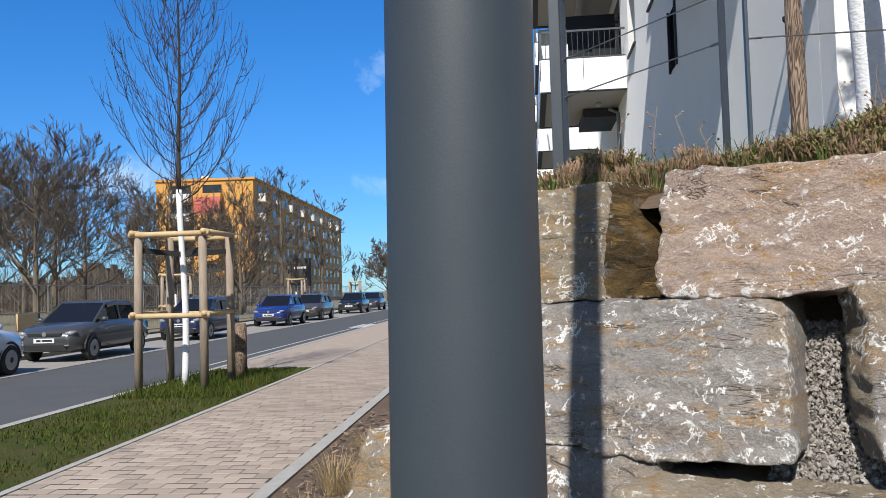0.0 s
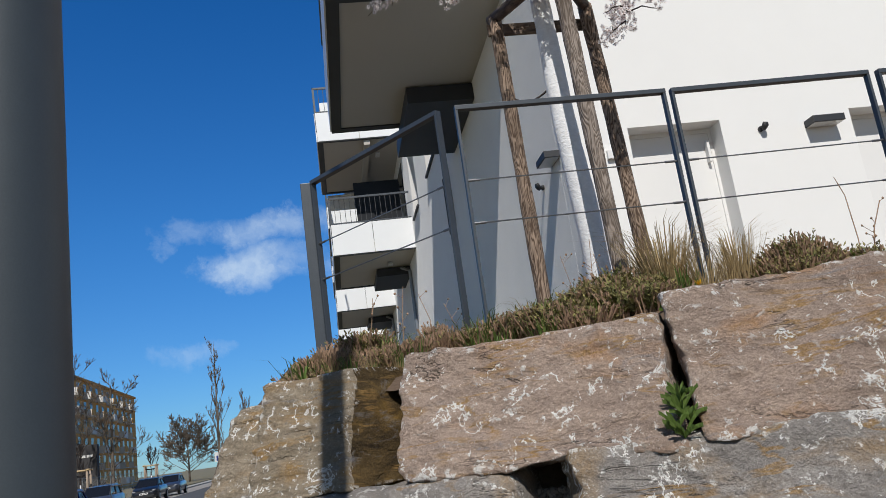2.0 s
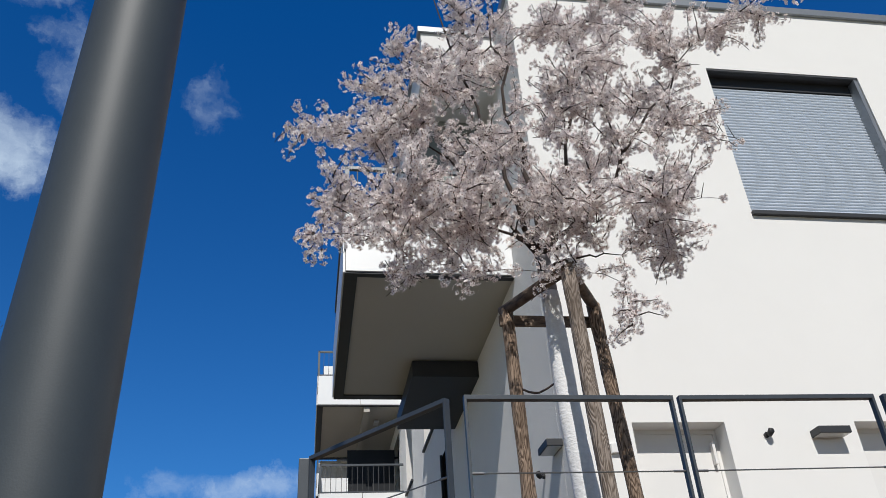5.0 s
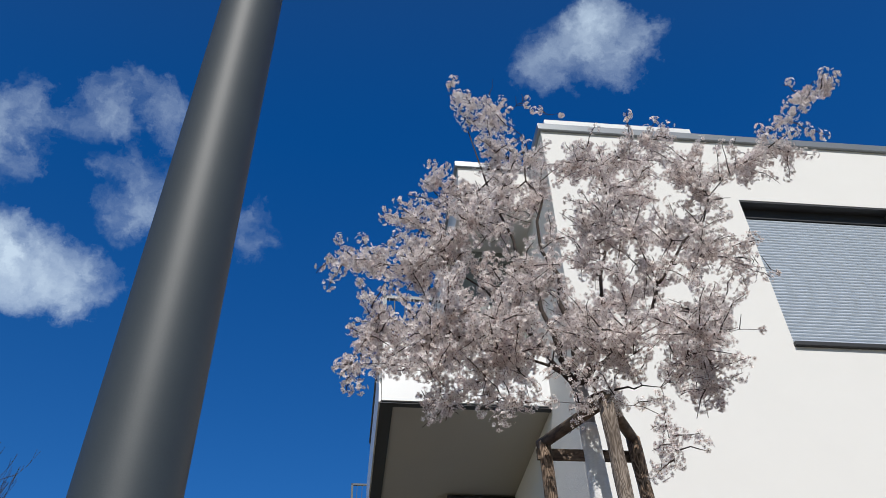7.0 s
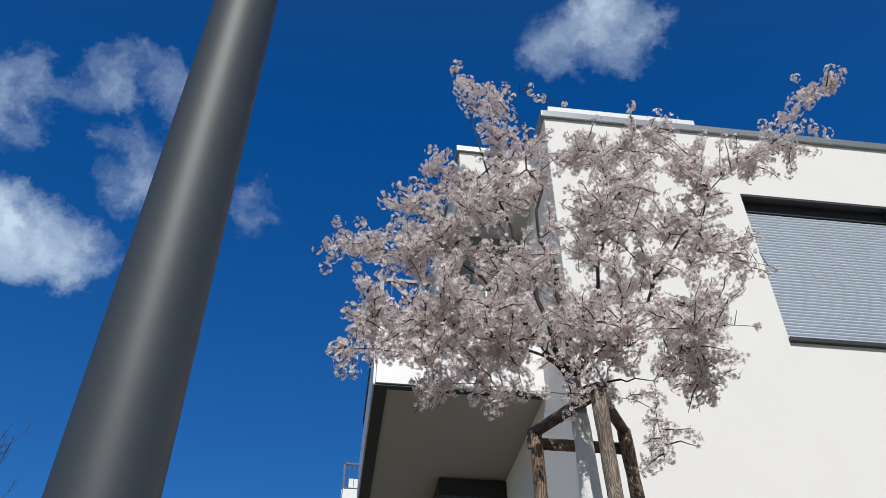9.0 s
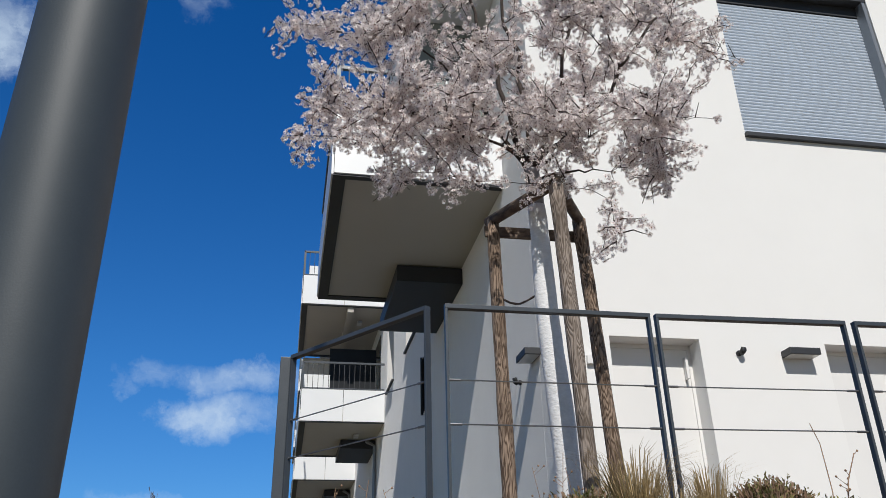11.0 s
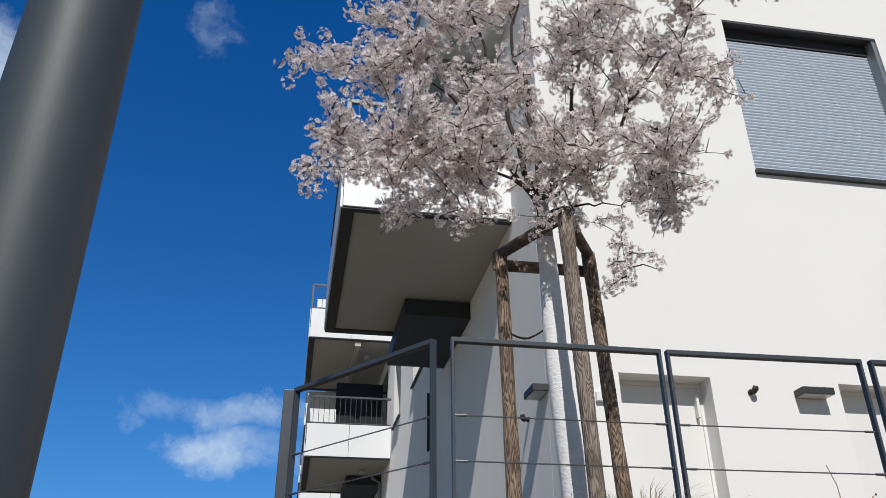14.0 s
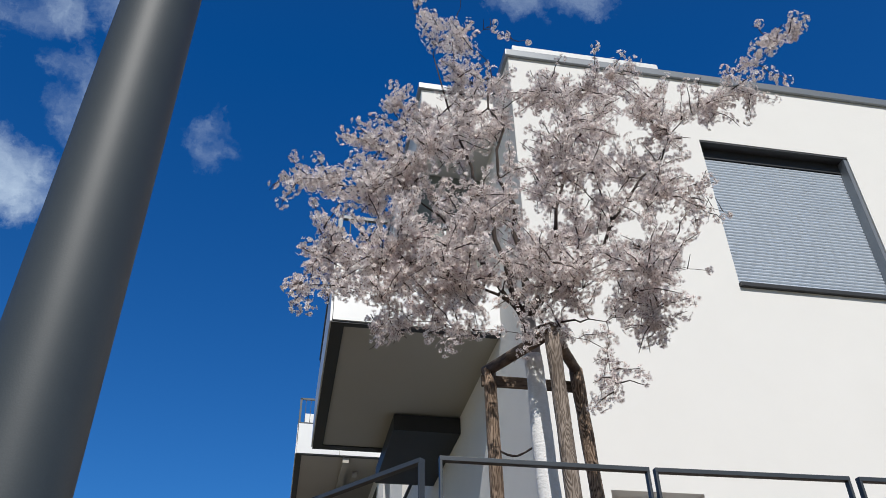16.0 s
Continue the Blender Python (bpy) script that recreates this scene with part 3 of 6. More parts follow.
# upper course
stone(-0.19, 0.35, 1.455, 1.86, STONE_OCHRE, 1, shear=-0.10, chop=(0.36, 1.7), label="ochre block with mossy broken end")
stone(0.375, 1.285, 1.465, 1.875, STONE_BROWN, 2, shear=-0.07, label="long brown block with bedded face")
stone(1.315, 2.75, 1.483, 1.945, STONE_BROWN, 3, shear=-0.06, label="large rust-brown block")
stone(-0.44, -0.17, 1.465, 1.80, STONE_OCHRE, 4, back=0.13, shear=0.07)
# second course
stone(-0.06, 0.80, 1.035, 1.44, STONE_GREY, 5, shear=-0.06, label="pale grey block with white lime marks")
stone(0.93, 2.5, 1.06, 1.485, STONE_GREY, 6, shear=-0.09, nick=(-0.90, 1.0), label="long grey block with ochre left end")
stone(-0.45, -0.075, 1.05, 1.445, STONE_OCHRE, 7, back=0.03, shear=-0.10)
# lower courses
stone(-0.56, -0.02, 0.62, 1.02, STONE_OCHRE, 8, shear=-0.05)
stone(0.0, 0.50, 0.63, 1.01, STONE_GREY, 9)
stone(0.42, 1.35, 0.52, 0.965, STONE_OCHRE, 10, back=-0.16)
stone(1.42, 2.6, 0.55, 1.02, STONE_GREY, 11)
stone(-0.7, 0.2, 0.12, 0.60, STONE_GREY, 12)
stone(0.24, 1.2, 0.12, 0.60, STONE_OCHRE, 13)
stone(1.24, 2.6, 0.12, 0.53, STONE_GREY, 14)
# the wall goes on past the fence's near end
for k in range(3):
    u = 2.80 + 1.25 * k
    stone(u, u + 1.2, 1.49, 1.93, STONE_BROWN, 40 + k)
    stone(u - 0.25, u + 0.95, 1.06, 1.48, STONE_GREY, 44 + k)
    stone(u - 0.15, u + 1.05, 0.54, 1.03, STONE_OCHRE, 48 + k)
    stone(u - 0.15, u + 1.05, 0.12, 0.53, STONE_GREY, 52 + k)
# the return that runs back from the corner
for k, (h0, z0, z1) in enumerate(((0.62, 1.45, 1.8), (0.7, 1.03, 1.44), (0.62, 0.6, 1.02), (1.25, 1.42, 1.8), (1.35, 0.9, 1.4), (1.3, 0.2, 0.88), (0.6, 0.12, 0.58))):
    stone(-0.42, 0.1, z0, z1, STONE_OCHRE if k % 2 else STONE_GREY, 20 + k, back=h0, depth=0.6)

core = Build()
core.quad(*[WO + WU * u + WH * (SLOPE * (z - 1.45) + 0.36) + Vector((0, 0, z - 1.45)) for u, z in ((-0.3, 0.1), (2.9, 0.1), (2.9, 1.72), (-0.3, 1.72))])
setting("earth_core", core, SOIL, "dark earth packed behind the wall blocks", "soil")
# gravel that fills the joint between the blocks
rng = random.Random(5)
grav = Build()
for k in range(15000):
    u = rng.uniform(0.74, 1.10)
    z = rng.uniform(0.88, 1.37)
    p = WO + WU * u + WH * (SLOPE * (z - 1.45) + 0.27 + rng.uniform(-0.02, 0.03) - 0.26 * max(0, 1.3 - z)) + Vector((0, 0, z - 1.45))
    r = rng.choice((0.003, 0.004, 0.005, 0.006, 0.008, 0.011)) * rng.uniform(0.8, 1.2)
    m = Euler((rng.uniform(0, 6), rng.uniform(0, 6), rng.uniform(0, 6))).to_matrix()
    a = [p + m @ Vector(q) * r * rng.uniform(0.7, 1.25) for q in ((1, 0, 0), (-1, 0, 0), (0, 0.8, 0), (0, -0.8, 0), (0, 0, 0.55), (0, 0, -0.55))]
    i = len(grav.v)
    grav.v += [tuple(q) for q in a]
    for q in ((0, 2, 4), (2, 1, 4), (1, 3, 4), (3, 0, 4), (2, 0, 5), (1, 2, 5), (3, 1, 5), (0, 3, 5)):
        grav.f.append(tuple(i + w for w in q))
        grav.mi.append(0)
tagged(part("joint_gravel", grav, GRAVEL), "grey gravel trickling between the wall blocks", "gravel", kind="stuff")

# ---- the terrace above the wall ----
def terrace_z(x, y):
    front = max(0.0, (y - (3.06 - 0.5 * x)) * 0.894)
    return 1.73 + 0.285 * min(1.0, front / 0.7) + 0.06 * max(0.0, y - 3.6) + 0.03 * noise.noise((x * 2.2, y * 2.2, 1)) + 0.012 * noise.noise((x * 9, y * 9, 1))


ter = Build()
NX, NY = 70, 44
for j in range(NY + 1):
    for i in range(NX + 1):
        x = -0.42 + 12.5 * (i / NX) ** 1.4
        y0 = 3.17 - 0.5 * x
        y = y0 + (8.4 - y0) * (j / NY)
        ter.v.append((x, y, terrace_z(x, y) - (0.9 * max(0, 0.0 - x))))
for j in range(NY):
    for i in range(NX):
        a = j * (NX + 1) + i
        ter.f.append((a, a + 1, a + NX + 2, a + NX + 1))
        ter.mi.append(0)
setting("terrace", ter, SOIL, "mulched planting terrace above the stone wall", "soil", smooth=True)
lane = Build().quad((-0.6, 8.3, 1.75), (3.0, 8.3, 2.2), (2.6, 90, 2.2), (-3, 90, 1.0))
setting("side_lawn", lane, LAWN, "strip of grass beside the apartment building", "lawn")
fill = Build().quad((-0.42, 3.35, 0.0), (-0.6, 8.3, 0.0), (-0.6, 8.3, 1.75), (-0.42, 3.35, 1.45)).quad((-0.6, 8.3, 0.0), (-3, 90, 0.0), (-3, 90, 1.0), (-0.6, 8.3, 1.75))
setting("embankment", fill, SOIL, "earth bank under the terrace edge", "soil")

# ---- the street lamp's post ----
lamp_post = thing("lamp_post", "tall round grey-painted steel lamp post", "lamp post", -0.0594, 0.6253)
b = Build()
b.tube([(0.0058 * (z - 1.5), -0.006 * (z - 1.5), z) for z in (0.0, 0.5, 1.0, 1.5, 2, 2.5, 3, 4, 5, 6.5)], [0.0602 - 0.0053 * (z - 1.5) for z in (0.0, 0.5, 1.0, 1.5, 2, 2.5, 3, 4, 5, 6.5)], 96)
part("pole", b, POLE_PAINT, lamp_post, smooth=True)
part("base_collar", Build().tube([(0, 0.009, 0.05), (0, 0.009, 0.22)], [0.092, 0.088], 48), POLE_PAINT, lamp_post, smooth=True)

# ---- fence panels on the terrace ----
def fence_panel(xa, ya, xb, yb, zt, za, zb, label):
    """A flat-steel frame with two posts, a top rail and two wires."""
    d = Vector((xb - xa, yb - ya, 0))
    L = d.length
    t = thing("fence_panel", label, "fence", xa, ya, 0, math.degrees(math.atan2(d.y, d.x)), group="fence panels on the terrace")
    w, dp = 0.013, 0.033
    part("post", Build().box(0, w, -dp / 2, dp / 2, za - 0.1, zt - 0.022), DARK_STEEL, t, bevel=0.002)
    part("post", Build().box(L - w, L, -dp / 2, dp / 2, zb - 0.1, zt - 0.022), DARK_STEEL, t, bevel=0.002)
    part("top_rail", Build().box(0, L, -dp / 2 - 0.001, dp / 2 + 0.001, zt - 0.022, zt), DARK_STEEL, t, bevel=0.002)
    for z in (zt - 0.362, zt - 0.562):
        part("wire", Build().tube([(w, 0, z), (L - w, 0, z)], 0.0032, 6), WIRE, t)
        for x0, x1 in ((w, w + 0.055), (L - w - 0.055, L - w)):
            part("tensioner", Build().tube([(x0, 0, z), (x1, 0, z)], 0.006, 8), WIRE, t)
    return t


fence_panel(0.157, 4.144, 0.777, 3.312, 3.04, 2.0, 1.95, "grey flat-steel fence panel turned towards the side lawn")
fence_panel(0.848, 3.27, 1.868, 3.275, 3.035, 1.93, 1.98, "grey flat-steel fence panel with two wires")
fence_panel(1.898, 3.275, 2.915, 3.255, 3.035, 1.98, 2.0, "grey flat-steel fence panel with two wires")
fence_panel(2.965, 3.253, 3.985, 3.235, 3.035, 2.0, 2.0, "grey flat-steel fence panel with two wires")
fence_panel(4.02, 3.235, 5.04, 3.22, 3.035, 2.0, 2.0, "grey flat-steel fence panel with two wires")
wide = thing("corner_post", "wide grey flat-steel post at the fence's turned end", "post", 0.14, 4.165)
part("post", Build().box(-0.05, 0.005, -0.03, 0.03, 1.85, 3.03), DARK_STEEL, wide, bevel=0.003)

# ---- the apartment building ----
CX, CY = 2.33, 6.2
ROOF = 9.46
GROW = 1.30                 # laid out small, then scaled up about the camera to fit its view
HX, HY, HZ = 2.963, 8.1, -0.504


def set_up(x, y, z, rz=0):
    """Where a point of the building's small layout stands."""
    return Matrix.Translation((HX, HY, HZ)) @ Matrix.Scale(GROW, 4) @ pose(x - CX, y - CY, z, 0, 0, rz)


house = thing("apartment_building", "modern white rendered apartment building with balconies", "apartment building")
house.matrix_basis = set_up(CX, CY, 0)
SIDE_TURN = radians(0.52)


def holed(a0, a1, z0, z1, holes, thick, flip=False):
    """ONE wall mesh with openings; a runs along it. flip: it runs along y, not x."""
    As = sorted({a0, a1, *[h[0] for h in holes], *[h[1] for h in holes]})
    Zs = sorted({z0, z1, *[h[2] for h in holes], *[h[3] for h in holes]})
    b = Build()
    at = lambda i, j, d: (As[i], d, Zs[j]) if not flip else (d, As[i], Zs[j])
    na, nz = len(As), len(Zs)
    for d in (0.0, thick):
        b.v += [at(i, j, d) for j in range(nz) for i in range(na)]
    key = lambda i, j, k: k * na * nz + j * na + i

    def solid(i, j):
        return 0 <= i < na - 1 and 0 <= j < nz - 1 and not any(h[0] <= As[i] and As[i + 1] <= h[1] and h[2] <= Zs[j] and Zs[j + 1] <= h[3] for h in holes)

    for i in range(na - 1):
        for j in range(nz - 1):
            if not solid(i, j):
                continue
            b.f += [(key(i, j, 0), key(i + 1, j, 0), key(i + 1, j + 1, 0), key(i, j + 1, 0)), (key(i, j, 1), key(i, j + 1, 1), key(i + 1, j + 1, 1), key(i + 1, j, 1))]
            for (di, dj), (p, q) in (((-1, 0), ((i, j), (i, j + 1))), ((1, 0), ((i + 1, j + 1), (i + 1, j))), ((0, -1), ((i + 1, j), (i, j))), ((0, 1), ((i, j + 1), (i + 1, j + 1)))):
                if not solid(i + di, j + dj):
                    b.f.append((key(*p, 0), key(*q, 0), key(*q, 1), key(*p, 1)))
    if flip:
        b.f = [tuple(reversed(q)) for q in b.f]
    b.mi = [0] * len(b.f)
    return b


part("roof_box", box(0.305, 2.48, 0.69, 1.7, ROOF - 0.2, 10.58), PANEL, house, "low white box standing on the flat roof", bevel=0.01)
# front wall, its doors and its window (x from the corner)
D1, D2, W1 = (0.555, 1.415, 1.7, 3.985), (2.675, 3.535, 1.7, 3.985), (2.335, 4.33, 6.285, 8.41)
part("front_wall", holed(0.0, 16.0, 1.5, ROOF, [D1, D2, W1], 0.32), PLASTER, house)
part("back_wall", box(0.0, 16.0, 11.0, 11.3, 1.5, ROOF), PLASTER, house)
part("end_wall", box(15.7, 16.0, 0.32, 11.0, 1.5, ROOF), PLASTER, house)
for dx0, dx1, z0, z1 in (D1, D2):
    d = part("door", box(dx0 + 0.03, dx1 - 0.03, 0.21, 0.26, z0, z1 - 0.04), DOOR, house, "white flush steel door in a plastered recess", bevel=0.003)
    for a0, a1, c0, c1 in ((dx0, dx0 + 0.03, z0, z1), (dx1 - 0.03, dx1, z0, z1), (dx0 + 0.03, dx1 - 0.03, z1 - 0.04, z1)):
        part("frame_bar", box(a0, a1, 0.2, 0.30, c0, c1), DOOR, d)
    part("door_closer", box(dx1 - 0.085, dx1 - 0.06, 0.15, 0.2, 3.66, 3.86), DOOR, d)
wx0, wx1, wz0, wz1 = W1
win = part("window", box(wx0, wx1, 0.26, 0.29, wz0, wz1), GLASS, house, "large window behind a closed grey roller shutter")
slats = 44
hs = (wz1 - wz0 - 0.22) / slats
for k in range(slats):
    z = wz0 + 0.045 + k * hs
    s = Build()
    prof = [(0.165, z), (0.147, z + hs * 0.2), (0.142, z + hs * 0.5), (0.147, z + hs * 0.8), (0.162, z + hs * 0.97)]
    for (ya, za), (yb, zb) in zip(prof, prof[1:]):
        s.quad((wx0 + 0.05, ya, za), (wx1 - 0.05, ya, za), (wx1 - 0.05, yb, zb), (wx0 + 0.05, yb, zb))
    s.quad((wx0 + 0.05, 0.2, z), (wx1 - 0.05, 0.2, z), (wx1 - 0.05, 0.165, z), (wx0 + 0.05, 0.165, z))
    part("slat", s, SHUTTER, win)
part("shutter_rail", box(wx0 + 0.02, wx0 + 0.055, 0.11, 0.26, wz0, wz1), ZINC, win)
part("shutter_rail", box(wx1 - 0.055, wx1 - 0.012, 0.012, 0.26, wz0, wz1), ZINC, win)
part("shutter_box", box(wx0, wx1, 0.13, 0.26, wz1 - 0.17, wz1), ANTHRACITE, win)
part("window_head", box(wx0, wx1, 0.004, 0.13, wz1 - 0.03, wz1 - 0.002), ANTHRACITE, win)
part("sill", box(wx0 - 0.01, wx1 + 0.01, -0.045, 0.2, wz0 - 0.035, wz0 + 0.012), ANTHRACITE, win, bevel=0.003)
part("roof_cap", box(-0.045, 16.05, -0.045, 11.35, ROOF, ROOF + 0.11), ZINC, house, "grey sheet-metal roof edge", bevel=0.006)
part("roof_kerb", box(0.13, 2.1, 0.25, 3.0, ROOF + 0.11, ROOF + 0.26), PANEL, house, "white raised roof kerb")


def wall_lamp(x, y, z, rz, label):
    t = thing("wall_lamp", label, "wall lamp", group="wall lamps")
    t.matrix_basis = set_up(x, y, z, rz)
    part("housing", box(-0.152, 0.152, -0.15, 0.0, -0.028, 0.034), ANTHRACITE, t, bevel=0.004)
    part("diffuser", box(-0.138, 0.138, -0.138, -0.01, -0.032, -0.027), LENS, t)


def sensor(x, y, z, rz):
    t = thing("motion_sensor_unit", "small black wall sensor on a ball joint", "sensor")
    t.matrix_basis = set_up(x, y, z, rz) @ Matrix.Scale(0.72, 4)
    part("base", Build().tube([(0, 0, 0), (0, -0.03, 0)], 0.035, 16), BLACK, t)
    part("joint", Build().tube([(0, -0.03, 0), (0.0, -0.06, 0.0)], 0.016, 10), BLACK, t)
    part("head", Build().tube([(0.01, -0.055, -0.03), (0.015, -0.075, 0.0), (0.03, -0.10, 0.035), (0.03, -0.12, 0.03)], [0.02, 0.036, 0.04, 0.02], 14), BLACK, t, smooth=True)


wall_lamp(4.69, CY, 3.86, 0, "flat anthracite wall lamp between the doors")
sensor(4.11, CY, 3.86, 0)
box1 = thing("wall_box", "small white box on the facade", "wall box")
box1.matrix_basis = set_up(2.70, CY, 3.75)
part("case", box(-0.05, 0.05, -0.04, 0, -0.04, 0.04), DOOR, box1, bevel=0.004)


def on_side(v, out=0.0, z=0.0):
    """A place on the side wall: v along it from the corner, out of it, z up."""
    return (CX - out * math.cos(SIDE_TURN) - v * math.sin(SIDE_TURN), CY - out * math.sin(SIDE_TURN) + v * math.cos(SIDE_TURN), z)


def side_part(name, build, mat, parent=house, label="", bevel=0.0):
    """A piece given in the side wall's own frame (x out of the wall is negative, y along it)."""
    ob = part(name, build, mat, parent, label, bevel)
    if parent is house:
        ob.rotation_euler.z = SIDE_TURN
    return ob


SW = [(7.5, 8.8, 6.66, 8.4), (10.7, 11.9, 6.66, 8.4), (2.6, 4.2, 6.5, 8.6)]
side_part("side_wall", holed(0.34, 62.0, 1.5, ROOF, SW, 0.30, True), PLASTER_SIDE, label="white rendered side wall")
part("corner_wall", Build().box(-0.002, 0.0, 0.0, 0.34, 1.5, ROOF), PLASTER_SIDE, house)
for v0, v1, z0, z1 in SW[:2]:
    w = side_part("window", box(0.2, 0.23, v0, v1, z0, z1), GLASS, label="narrow side window in a deep white reveal")
    part("sill", box(-0.05, 0.2, v0 - 0.02, v1 + 0.02, z0 - 0.035, z0), ANTHRACITE, w)
    for a0, a1 in ((v0, v0 + 0.06), (v1 - 0.06, v1)):
        part("frame_bar", box(0.16, 0.2, a0, a1, z0, z1), DOOR, w)
g = side_part("balcony_door", box(0.2, 0.23, *SW[2]), GLASS, label="dark glazed balcony door")
# louvred vent
vent = side_part("vent", box(0.0, 0.004, 6.2, 6.75, 4.93, 5.87), BLACK, label="tall black louvred wall vent")
vent.location = on_side(0, 0.006)[0] - CX, 0, 0
for k in range(16):
    z = 4.95 + k * 0.0575
    part("slat", Build().quad((-0.03, 6.22, z), (-0.03, 6.73, z), (-0.001, 6.73, z + 0.043), (-0.001, 6.22, z + 0.043)), ANTHRACITE, vent)
for v in (6.17, 6.75):
    part("frame_bar", box(-0.035, 0, v, v + 0.03, 4.9, 5.9), ANTHRACITE, vent)


def balcony(v0, v1, out, zb, screen=False, doors=True):
    """A balcony on the side wall: slab with dark border, pale soffit, white parapet panels, steel rail."""
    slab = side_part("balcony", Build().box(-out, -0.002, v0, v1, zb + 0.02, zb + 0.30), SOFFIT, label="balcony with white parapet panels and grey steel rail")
    e = 0.13
    trim = Build().box(-out - 0.012, -out + e, v0 - 0.012, v1 + 0.012, zb, zb + 0.019).box(-out + e, -0.003, v0 - 0.012, v0 + e * 0.55, zb, zb + 0.019).box(-out + e, -0.003, v1 - e, v1 + 0.012, zb, zb + 0.019)
    part("soffit_border", trim, ANTHRACITE, slab)
    mid = -out / 2
    for x0, x1 in ((-out, mid - 0.006), (mid + 0.006, -0.004)):
        part("parapet_panel", box(x0, x1, v0 - 0.03, v0 - 0.004, zb + 0.022, zb + 0.78), PANEL, slab, bevel=0.002)
    n = max(1, round((v1 - v0) / 1.3))
    for k in range(n):
        a, c = v0 + (v1 - v0) * k / n, v0 + (v1 - v0) * (k + 1) / n
        part("parapet_panel", box(-out - 0.03, -out - 0.004, a + 0.006, c - 0.006, zb + 0.022, zb + 0.78), PANEL, slab, bevel=0.002)
    zr = zb + 1.47
    part("handrail", Build().box(-out - 0.02, -0.01, v0 - 0.02, v0 + 0.025, zr - 0.045, zr).box(-out - 0.02, -out + 0.025, v0 + 0.025, v1, zr - 0.045, zr), DARK_STEEL, slab)
    part("bottom_rail", Build().box(-out - 0.01, -0.01, v0 - 0.01, v0 + 0.015, zb + 0.80, zb + 0.825), DARK_STEEL, slab)
    k = 0
    x = -out
    while x < -0.05:
        part("baluster", box(x - 0.006, x + 0.006, v0 - 0.006, v0 + 0.006, zb + 0.30, zr - 0.045), ANTHRACITE, slab)
        x += 0.125
    y = v0 + 0.13
    while y < v1 - 0.02:
        part("baluster", box(-out - 0.006, -out + 0.006, y - 0.006, y + 0.006, zb + 0.30, zr - 0.045), ANTHRACITE, slab)
        y += 0.42
    part("corner_post", box(-out - 0.02, -out + 0.03, v0 - 0.02, v0 + 0.03, zb + 0.30, zr), DARK_STEEL, slab)
    return slab


B1 = balcony(1.15, 4.75, 1.885, 6.10)
canopy = side_part("canopy", box(-0.90, -0.002, 3.38, 5.4, 5.87, 6.097), ANTHRACITE, label="flat anthracite canopy over a side entrance", bevel=0.004)
for v0, v1, lv in ((12.4, 16.6, 2), (20.5, 24.6, 1), (29.8, 33.8, 1)):
    for k in range(lv):
        balcony(v0, v1, 1.98 + 0.1 * k, 6.065 + 2.93 * k)
    balcony(v0, v1, 1.98, 8.995) if lv == 1 else None
    side_part("canopy", box(-0.90, -0.002, v0 + 1.9, v0 + 3.9, 5.85, 6.06), ANTHRACITE, label="flat anthracite canopy over a side entrance")
    side_part("balcony_door", box(-0.012, -0.004, v0 + 0.9, v0 + 3.6, 6.5, 8.6), GLASS, label="dark glazed balcony door")
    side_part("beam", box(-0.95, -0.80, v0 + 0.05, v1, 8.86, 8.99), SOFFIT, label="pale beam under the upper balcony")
    side_part("dividing_wall", box(-1.95, -0.002, v1 + 0.03, v1 + 0.2, 6.37, 8.96), PLASTER_SIDE, label="rendered wall between neighbouring balconies")
    # pane and panel stand across the balcony to fit the camera's view
    for zz in (6.37, 9.30):
        side_part("balcony_door", box(-1.28, -0.06, v0 + 1.5, v0 + 1.53, zz, zz + 2.0), DARK_GLASS, label="dark glazed balcony door")
        side_part("balcony_panel", box(-1.95, -1.3, v0 + 0.55, v0 + 0.58, zz, zz + 1.0), PANEL, label="white panel behind the balcony rail")
    pipe = Build().tube([(-0.06, v0 + 1.55, 1.9), (-0.06, v0 + 1.55, 5.85), (-0.25, v0 + 1.75, 6.0)], 0.045, 10)
    side_part("rain_pipe", pipe, ZINC, label="grey rain pipe")
for v0, z in ((13.4, 8.99), (13.6, 6.06)):
    side_part("soffit_lamp", box(-0.62, -0.50, v0, v0 + 0.25, z - 0.05, z), LENS, label="small square soffit lamp")
# roof over the upper floor of the near balcony, and its glazed screen
side_part("upper_fascia", box(-0.98, -0.004, 0.72, 5.2, 8.80, ROOF), PLASTER, label="white rendered roof edge over the balcony")
side_part("fascia_cap", box(-1.02, -0.02, 0.68, 5.2, ROOF + 0.002, ROOF + 0.09), ZINC)
scr = side_part("glass_screen", box(-1.02, -0.02, 1.62, 1.65, 6.45, 8.79), SCREEN, label="grey frosted glass screen beside the balcony")
part("frame_post", box(-1.12, -1.021, 1.55, 1.70, 6.43, 8.79), PANEL, scr)
part("frame_post", box(-0.55, -0.51, 1.60, 1.67, 6.45, 8.79), PANEL, scr)
wall_lamp(*on_side(0.40, 0.004, 3.9), -90 + 0.5, "flat anthracite lamp on the side wall")
sensor(*on_side(0.93, 0.004, 3.80), -90 + 0.5)

# ---- the cherry tree and its stakes ----
def bend(p, q, n, sag, rng, wob):
    """A slightly crooked way from p to q that first climbs."""
    p, q = Vector(p), Vector(q)
    L = (q - p).length
    out = []
    for k in range(n + 1):
        t = k / n
        w = p.lerp(q, t) + Vector((0, 0, sag * L * math.sin(math.pi * t)))
        if 0 < k < n:
            w += Vector([rng.uniform(-wob, wob) * L for _ in range(3)])
        out.append(w)
    return out


